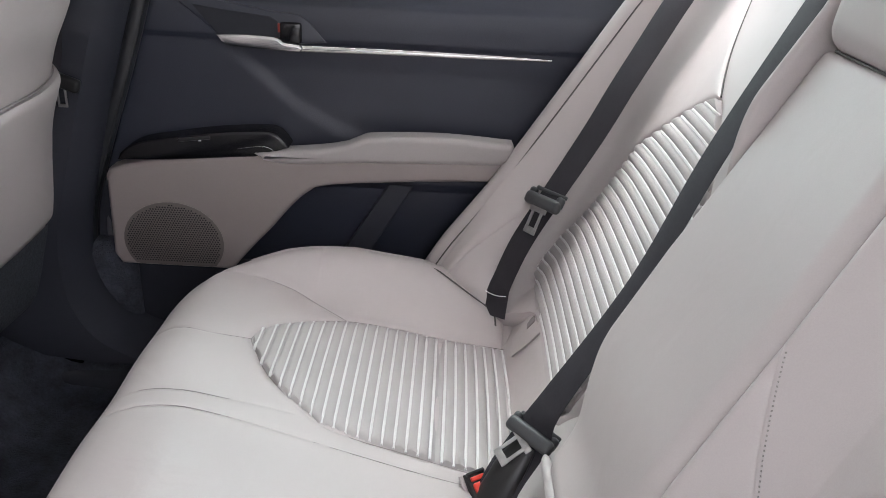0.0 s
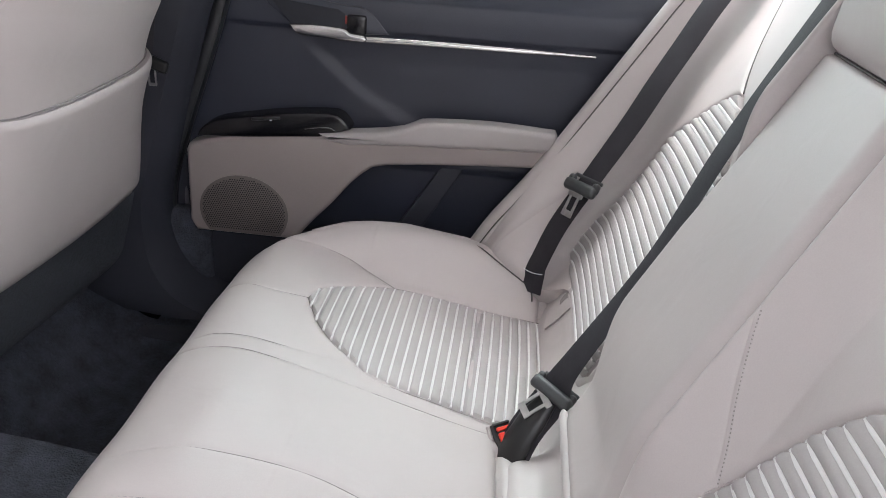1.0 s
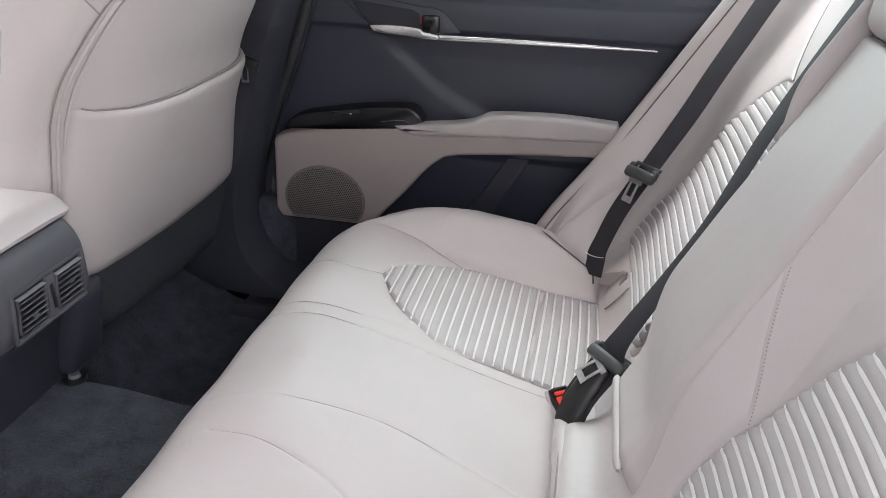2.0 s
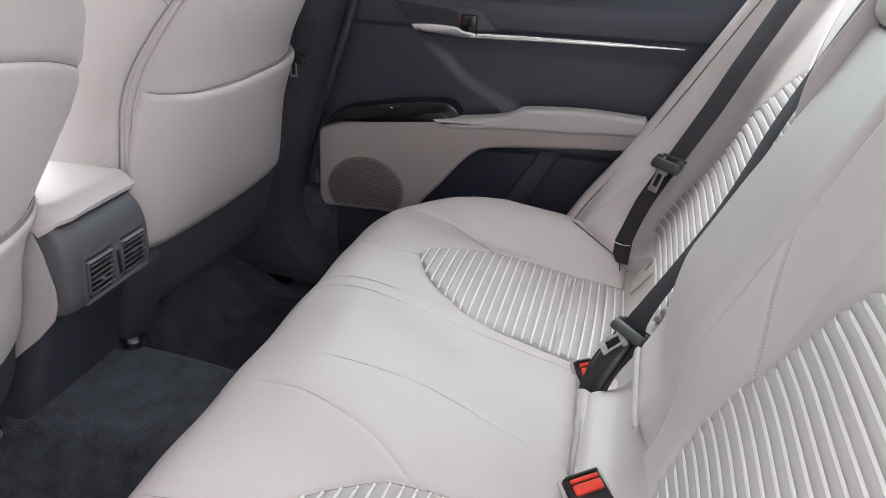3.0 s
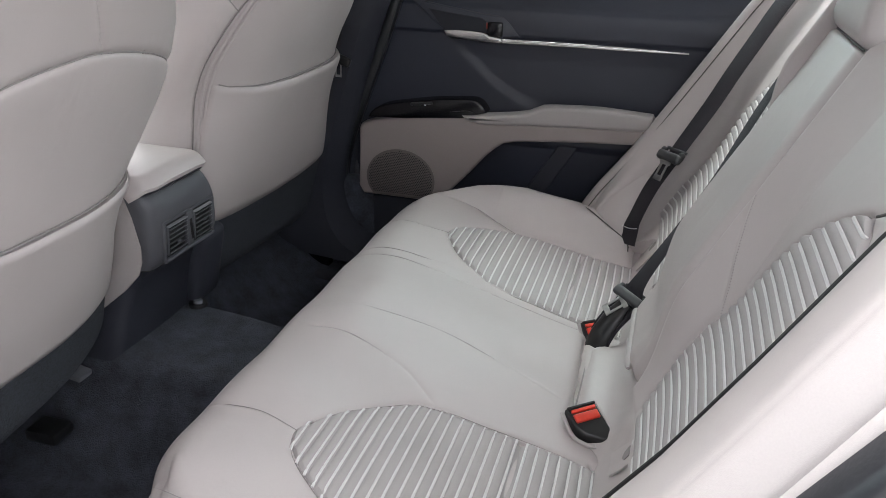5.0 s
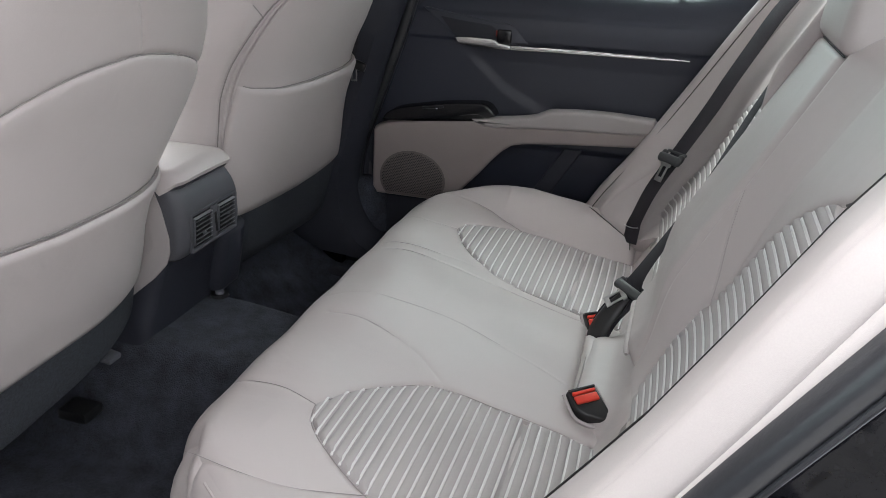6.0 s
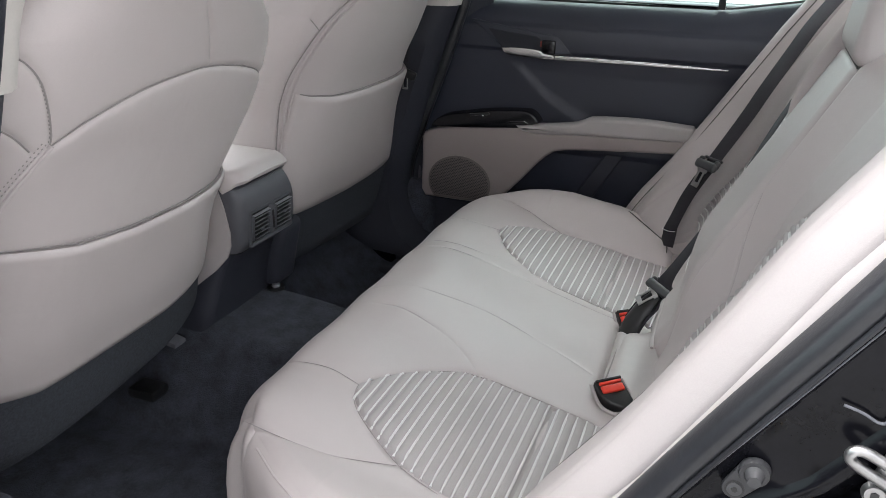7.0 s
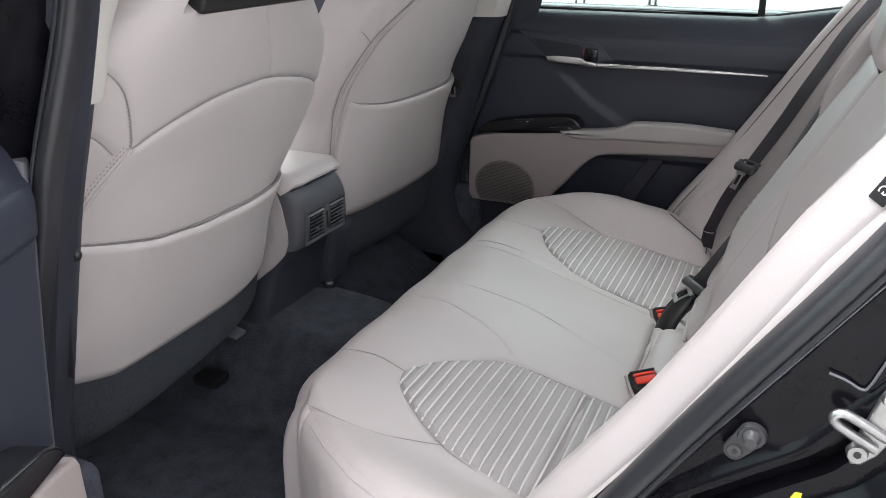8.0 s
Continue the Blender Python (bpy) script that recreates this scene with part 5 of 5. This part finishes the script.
# ---- pillars, seals and the door opening ----
def pillar(sgn):
    dark = curve([(-0.155, 0.93), (-0.205, 0.78), (-0.25, 0.655), (-0.312, 0.442), (-0.335, 0.34), (-0.325, 0.26), (-0.28, 0.20), (-0.20, 0.165)], 50)
    if sgn < 0:
        dark = curve([(-0.155, 0.93), (-0.205, 0.78), (-0.25, 0.655), (-0.312, 0.442), (-0.340, 0.34), (-0.352, 0.24), (-0.36, 0.12)], 50)
    V = []
    for x, z in dark:
        k = np.interp(z, [0.16, 0.3, 0.8], [0.06, 0.02, 0.0]) if sgn > 0 else 0.0
        for dx, y in ((-0.20, 0.60 - k), (-0.10, 0.585 - k), (-0.03, 0.59 - k), (-0.008, 0.605), (0.0, 0.625), (0.0, 0.66), (0.06, 0.69)) if sgn > 0 else ((-0.20, 0.60 - k), (-0.10, 0.585 - k), (-0.03, 0.59 - k), (-0.006, 0.600), (0.006, 0.618), (0.004, 0.640), (-0.02, 0.655)):
            V.append((x + dx, sgn * y, z))
    f = grid_faces(50, 7)
    ob = part("wall_pillar_right" if sgn > 0 else "wall_pillar_left", (V, f), DARK)
    tagged(ob, "charcoal lower pillar trim between the doors", "pillar", kind="structure")
    V = []
    for x, z in curve([(-0.09, 1.10), (-0.155, 0.93), (-0.205, 0.78), (-0.25, 0.655), (-0.312, 0.442), (-0.345, 0.33), (-0.345, 0.10)], 40):
        for dx, y in ((-0.03, 0.61), (-0.012, 0.655), (-0.012, 0.665), (-0.03, 0.69), (-0.034, 0.73), (-0.045, 0.765), (-0.30, 0.775), (-0.30, 0.61)):
            V.append((x + dx, sgn * (y - 0.28 * max(0, z - 0.80)), z))
    ob = part("wall_pillar_body_right" if sgn > 0 else "wall_pillar_body_left", (V, grid_faces(40, 8, True)), PAINT)
    tagged(ob, "black painted steel pillar between the doors", "pillar", kind="structure")
    up = [(x, z) for x, z in curve([(-0.203, 0.760) if sgn > 0 else (-0.195, 0.785), (-0.16, 0.90), (-0.10, 1.08), (-0.06, 1.2)], 16)]
    V = []
    for x, z in up:
        for dx, y in ((-0.16, 0.575), (-0.08, 0.57), (-0.02, 0.58), (-0.006, 0.60), (-0.004, 0.65)):
            V.append((x + dx, sgn * (y - 0.25 * max(0, z - 0.85)), z))
    ob = part("trim_pillar_right" if sgn > 0 else "trim_pillar_left", (V, grid_faces(16, 5)), BEIGE)
    tagged(ob, "beige upper pillar trim", "pillar", kind="structure")
    seal = curve([(0.67, 0.967), (0.60, 0.872), (0.524, 0.742), (0.439, 0.607), (0.364, 0.482), (0.309, 0.387), (0.27, 0.28), (0.2, 0.17), (0.1, 0.115), (-0.1, 0.10), (-0.26, 0.12), (-0.33, 0.19), (-0.346, 0.30),
                  (-0.338, 0.38), (-0.305, 0.48), (-0.235, 0.67), (-0.165, 0.89), (-0.11, 1.05), (-0.03, 1.15)], 140)
    out = lambda x, z: sgn * (0.648 + (0.022 if sgn < 0 else 0.0) * float(smooth01((0.90 - z) / 0.2)) * float(smooth01((0.05 - x) / 0.1)))
    P = [(x, out(x, z), z) for x, z in seal]
    what = thing("weatherstrip", (0.0, sgn * 0.648, 0.10), "dark rubber weatherstrip round the rear door opening", "seal", "weatherstrips")
    part("seal_bulb", sweep(P, [(-0.010, -0.014), (-0.0115, -0.004), (-0.011, 0.003), (-0.007, 0.0085), (0.0, 0.0105), (0.007, 0.008), (0.011, 0.002), (0.0115, -0.014)], up=(0, -1, 0) if sgn < 0 else (0, 1, 0)), RUBBER, what)
    part("seal_lip", sweep([(x, out(x, z) - sgn * 0.015, z) for x, z in seal], ring(0.008, 0.003, 8), up=(0, -1, 0) if sgn < 0 else (0, 1, 0)), RUBBER, what)
    if sgn < 0:
        V = np.array(P)
        T = np.gradient(V, axis=0)
        T /= np.linalg.norm(T, axis=1, keepdims=True)
        V = V - 0.0075 * np.stack([T[:, 2], 0 * T[:, 0], -T[:, 0]], 1) + np.array([0, -0.0095, 0])
        part("seal_rib", sweep(V, ring(0.0022, 0.0022, 8), up=(0, -1, 0)), RUBBER, what)
    sill = part("sill_right" if sgn > 0 else "sill_left", box((2.0, 0.10, 0.10), (-0.5, sgn * 0.62, 0.050), 0.02, seg=3), DARK)
    tagged(sill, "charcoal plastic door sill", "sill", kind="structure")
    kick = part("baseboard_right" if sgn > 0 else "baseboard_left", box((1.3, 0.05, 0.26), (-0.92, sgn * 0.648, 0.20), 0.02, seg=3), CARPET)
    tagged(kick, "dark carpeted kick panel below the pillar", "kick panel", kind="structure")


for sgn in (1, -1):
    pillar(sgn)


def belt_tongue_by_pillar(at, sgn):
    what = thing("front_seat_belt", at, "black front seat belt latch hanging beside the pillar", "seat belt", "front seat belts")
    x, y, z = at
    part("webbing", box((0.03, 0.002, 0.30), (x - 0.02, y + sgn * 0.006, z - 0.02), 0.0006, (0, 10, 0)), WEBBING, what)
    if sgn < 0:
        part("latch_plate", box((0.022, 0.012, 0.015), (x, y, z), 0.0055, (0, 24, 0), 4), BLACK, what)
        part("tongue", box((0.007, 0.003, 0.024), (x - 0.013, y, z - 0.018), 0.0012, (0, -12, 0)), TONGUE_PLASTIC, what, "dark tongue seen edge-on")
        return
    part("latch_plate", box((0.040, 0.014, 0.020), (x + 0.008, y, z), 0.005, (0, 20, 0), 3), BLACK, what)
    for dx in (-0.0056, 0.0056):
        part("tongue", box((0.003, 0.003, 0.026), (x + dx, y, z - 0.022), 0.001), STEEL, what, "bright steel tongue")
    part("tongue", box((0.014, 0.003, 0.005), (x, y, z - 0.034), 0.001), STEEL, what, "bright steel tongue")


belt_tongue_by_pillar((-0.322, 0.575, 0.605), 1)
belt_tongue_by_pillar((-0.266, -0.615, 0.609), -1)

# ---- black painted jamb behind the opening, with bumper and striker ----
ALONG, ACROSS = np.array([0.546, 0, 0.838]), np.array([0.838, 0, -0.546])
JAMB0 = np.array([0.4645, -0.655, 0.630])


def jamb_place(a, b, o):
    """a along the seal, b away from it, o out of the panel."""
    return tuple(JAMB0 + ALONG * a + ACROSS * b + np.array([0, -o - 0.06 * b, 0]))


def jamb():
    ledge = lambda a: float(np.interp(a, [-0.3, -0.103, -0.046, 0.003, 0.044, 0.2], [0.010, 0.012, 0.030, 0.046, 0.048, 0.05]))
    V, n = [], 0
    aa = np.linspace(-0.45, 0.5, 120)
    for a in aa:
        g = ledge(a)
        dish = 0.0025 * math.sin(a * 40) * math.exp(-(a * 8) ** 2)
        sec = [(-0.016, -0.022), (-0.004, -0.012), (-0.001, 0.0015), (0.0015, 0.0018), (0.004, 0.0), (0.5 * g, -0.001 + dish), (g - 0.003, 0.001), (g, 0.005), (g + 0.004, 0.0065), (g + 0.009, 0.005), (g + 0.012, -0.008),
               (g + 0.024, -0.010), (g + 0.027, 0.004), (g + 0.036, 0.006), (g + 0.045, 0.002), (g + 0.06, 0.02), (g + 0.12, 0.05), (g + 0.3, 0.07)]
        n = len(sec)
        V += [jamb_place(a, b, o) for b, o in sec]
    ob = part("wall_jamb_left", (V, grid_faces(120, n)), PAINT)
    tagged(ob, "glossy black painted door jamb of the rear wheel arch", "door jamb", kind="structure")
    # the highlight on the panel's folded edge, drawn as a thin grey rod
    ob = part("trim_jamb_highlight", sweep([jamb_place(a, 0.0005, 0.0022) for a in np.linspace(-0.4, 0.45, 60)], ring(0.0006, 0.0006, 6), up=(0, -1, 0)), RIM_DULL)
    tagged(ob, "thin grey line painted as the jamb edge's highlight", "trim", kind="structure")
    ob = part("trim_jamb_flange", sweep(curve([(0.513, -0.6602, 0.669), (0.524, -0.6612, 0.6665), (0.534, -0.6615, 0.662), (0.5385, -0.6622, 0.666), (0.546, -0.6628, 0.690), (0.552, -0.664, 0.71)], 40), ring(0.0010, 0.0010, 8), up=(0, -1, 0)), RIM_DULL)
    tagged(ob, "bent grey flange on the jamb", "trim", kind="structure")


jamb()


def jamb_pose(a, b, o):
    """Local z points out of the jamb, y along it."""
    m = Matrix(((0.838, 0.546, 0), (0, 0, -1), (-0.546, 0.838, 0))).to_4x4()
    m.translation = jamb_place(a, b, o)
    return m


bump = thing("door_bumper", jamb_place(-0.02, 0.02, 0), "grey rubber door bumper screwed to the black jamb", "bumper")
m = jamb_pose(-0.026, 0.0195, 0.0005)
pts = [((0.0105 if q > 0 else 0.0085) * math.cos(a), (0.0105 if q > 0 else 0.0085) * math.sin(a) + (0.0085 if q > 0 else -0.0105)) for a, q in [(a, math.sin(a)) for a in np.linspace(0.05, 2 * math.pi + 0.05, 36, endpoint=False)]]
part("base_plate", slab(pts, lambda a, b, o: m @ Vector((a, b, o)), 0.003, 0.0012), RUBBER_DARK, bump)
part("cup", disc(0.0105, 0.0095, 0.002, 0.0055, m @ pose(0, 0.0085, 0)), RUBBER_DARK, bump)
part("stud", disc(0.0068, 0.0042, 0.005, 0.014, m @ pose(0, 0.0085, 0)), RUBBER_GREY, bump)
screw = part("screw", disc(0.0055, 0.0050, 0.002, 0.0042, m @ pose(0, -0.0105, 0)), RUBBER_GREY, bump, "recessed screw head")
part("screw_rim", disc(0.0066, 0.0066, 0.002, 0.0032, m @ pose(0, -0.0105, 0)), BLACK, screw)
part("screw_hole", disc(0.0022, 0.0022, 0.0040, 0.0046, m @ pose(0, -0.0105, 0), 6), BLACK, screw)

strike = thing("door_striker", (0.54, -0.67, 0.63), "bright steel door striker bolted to the black jamb", "striker")
tip, far = Vector((0.5205, -0.676, 0.6465)), Vector((0.552, -0.670, 0.628))
SX = (far - tip).normalized()
side = Vector((0.45, 0.0, 0.9))
side = (side - SX * side.dot(SX)).normalized() * 0.0056
loop = [tuple(far + side), tuple(tip + SX * 0.012 + side), tuple(tip + SX * 0.003 + side * 0.75), tuple(tip), tuple(tip + SX * 0.003 - side * 0.75), tuple(tip + SX * 0.012 - side), tuple(far - side)]
part("loop", sweep(curve(loop, 50), ring(0.0036, 0.0036, 12), up=tuple(SX.cross(side))), STEEL, strike)
plate = [(0.533, 0.612), (0.5365, 0.606), (0.543, 0.607), (0.552, 0.617), (0.562, 0.640), (0.563, 0.660), (0.559, 0.676), (0.552, 0.676), (0.545, 0.660), (0.539, 0.635)]
part("plate", slab(plate, lambda a, b, o: (a, -0.664 - o, b), 0.005, 0.0018), STEEL, strike)
for x, z in ((0.539, 0.618), (0.553, 0.664)):
    part("bolt", disc(0.0075, 0.0060, 0, 0.005, Matrix.Translation((x, -0.669, z)) @ pose(0, 0, 0, 90, 0, 0)), STEEL, strike)
    part("bolt_socket", disc(0.0028, 0.0028, 0.004, 0.0055, Matrix.Translation((x, -0.669, z)) @ pose(0, 0, 0, 90, 0, 0), 6), BLACK, strike)

sticker = part("sticker", slab([(0.4955, 0.575), (0.5075, 0.575), (0.5085, 0.595), (0.504, 0.5945)], lambda a, b, o: (a, -0.700 - o, b), 0.0006, 0), YELLOW)
tagged(sticker, "yellow warning sticker on the black jamb", "sticker")


# ---- the rest of the shell: roof, shelf, dash, far ground ----
def shell():
    roof_z = lambda x, y: 1.23 - 0.05 * (y / 0.6) ** 2 - 0.12 * max(0, abs(x + 0.05) - 0.4) ** 2
    V, F = [], []
    for over in (0, 0.025):
        k = len(V)
        V += [(x, y, roof_z(x, y) + over) for x in np.linspace(-0.85, 0.74, 24) for y in np.linspace(-0.56, 0.56, 20)]
        F += [tuple(c + k for c in (q if over else q[::-1])) for q in grid_faces(24, 20)]
    ob = part("ceiling", (V, F), LINER)
    tagged(ob, "pale cloth headliner under the roof", "ceiling", kind="structure")
    for name, ends, word in (("window_rear", ((0.74, 1.15), (1.12, 0.83)), "sloping tinted rear window"), ("window_front", ((-0.85, 1.15), (-1.68, 0.80)), "sloping tinted windscreen")):
        (x0, z0), (x1, z1) = ends
        V = [(x0 + (x1 - x0) * t, y * (0.55 + 0.09 * t), z0 + (z1 - z0) * t + 0.03 * math.sin(math.pi * t) * (1 - y * y)) for t in np.linspace(0, 1, 12) for y in np.linspace(-1, 1, 14)]
        ob = part(name, (V, grid_faces(12, 14)), REAR_GLASS if x0 > 0 else SCREEN_GLASS)
        tagged(ob, word, "window", kind="structure")
    ob = part("rear_shelf", box((0.5, 1.24, 0.03), (0.86, 0, 0.80), 0.01), DARK)
    tagged(ob, "charcoal parcel shelf behind the rear seat", "shelf", kind="structure")
    ob = part("wall_behind_seat", box((0.03, 1.24, 0.80), (0.62, 0, 0.40), 0.0, (0, 0, 0)), DARK)
    tagged(ob, "dark bulkhead behind the rear seat", "wall", kind="structure")
    ob = part("dashboard", box((0.45, 1.36, 0.55), (-1.55, 0, 0.52), 0.08, seg=5), DARK)
    tagged(ob, "charcoal dashboard far ahead of the front seats", "dashboard", kind="structure")
    ob = part("wall_front_door", box((1.1, 0.06, 0.72), (-0.95, 0.70, 0.42), 0.02), DARK_SOFT)
    tagged(ob, "charcoal front door trim", "wall", kind="structure")
    ob = part("wall_front_door_left", box((1.1, 0.06, 0.72), (-0.95, -0.70, 0.42), 0.02), DARK_SOFT)
    tagged(ob, "charcoal front door trim", "wall", kind="structure")
    n = 40
    for x, y in ((-3.42, 12.7), (-3.28, 12.7), (-2.22, 12.9), (-2.12, 12.9)):
        post = thing("fence_post", (x, y, -0.28), "slender grey metal fence post standing on the concrete yard", "post", "fence posts")
        part("shaft", sweep([(x, y, -0.30), (x, y, 1.1)], ring(0.022, 0.022, 10), up=(0, 1, 0)), RUBBER_GREY, post)
        part("foot_plate", box((0.10, 0.10, 0.012), (x, y, -0.272), 0.003), RUBBER_GREY, post)
    r = np.concatenate([[0.0], np.geomspace(1, 1500, 24)])
    V = [(a * math.cos(t), a * math.sin(t), -0.28 + 0.006 * math.sin(a * 1.3 + 3 * t) * (a < 40)) for a in r for t in np.linspace(0, 2 * math.pi, n, endpoint=False)]
    ob = part("ground", (V, grid_faces(25, n, True)), GROUND)
    tagged(ob, "wet pale grey concrete yard", "ground", kind="structure")


shell()
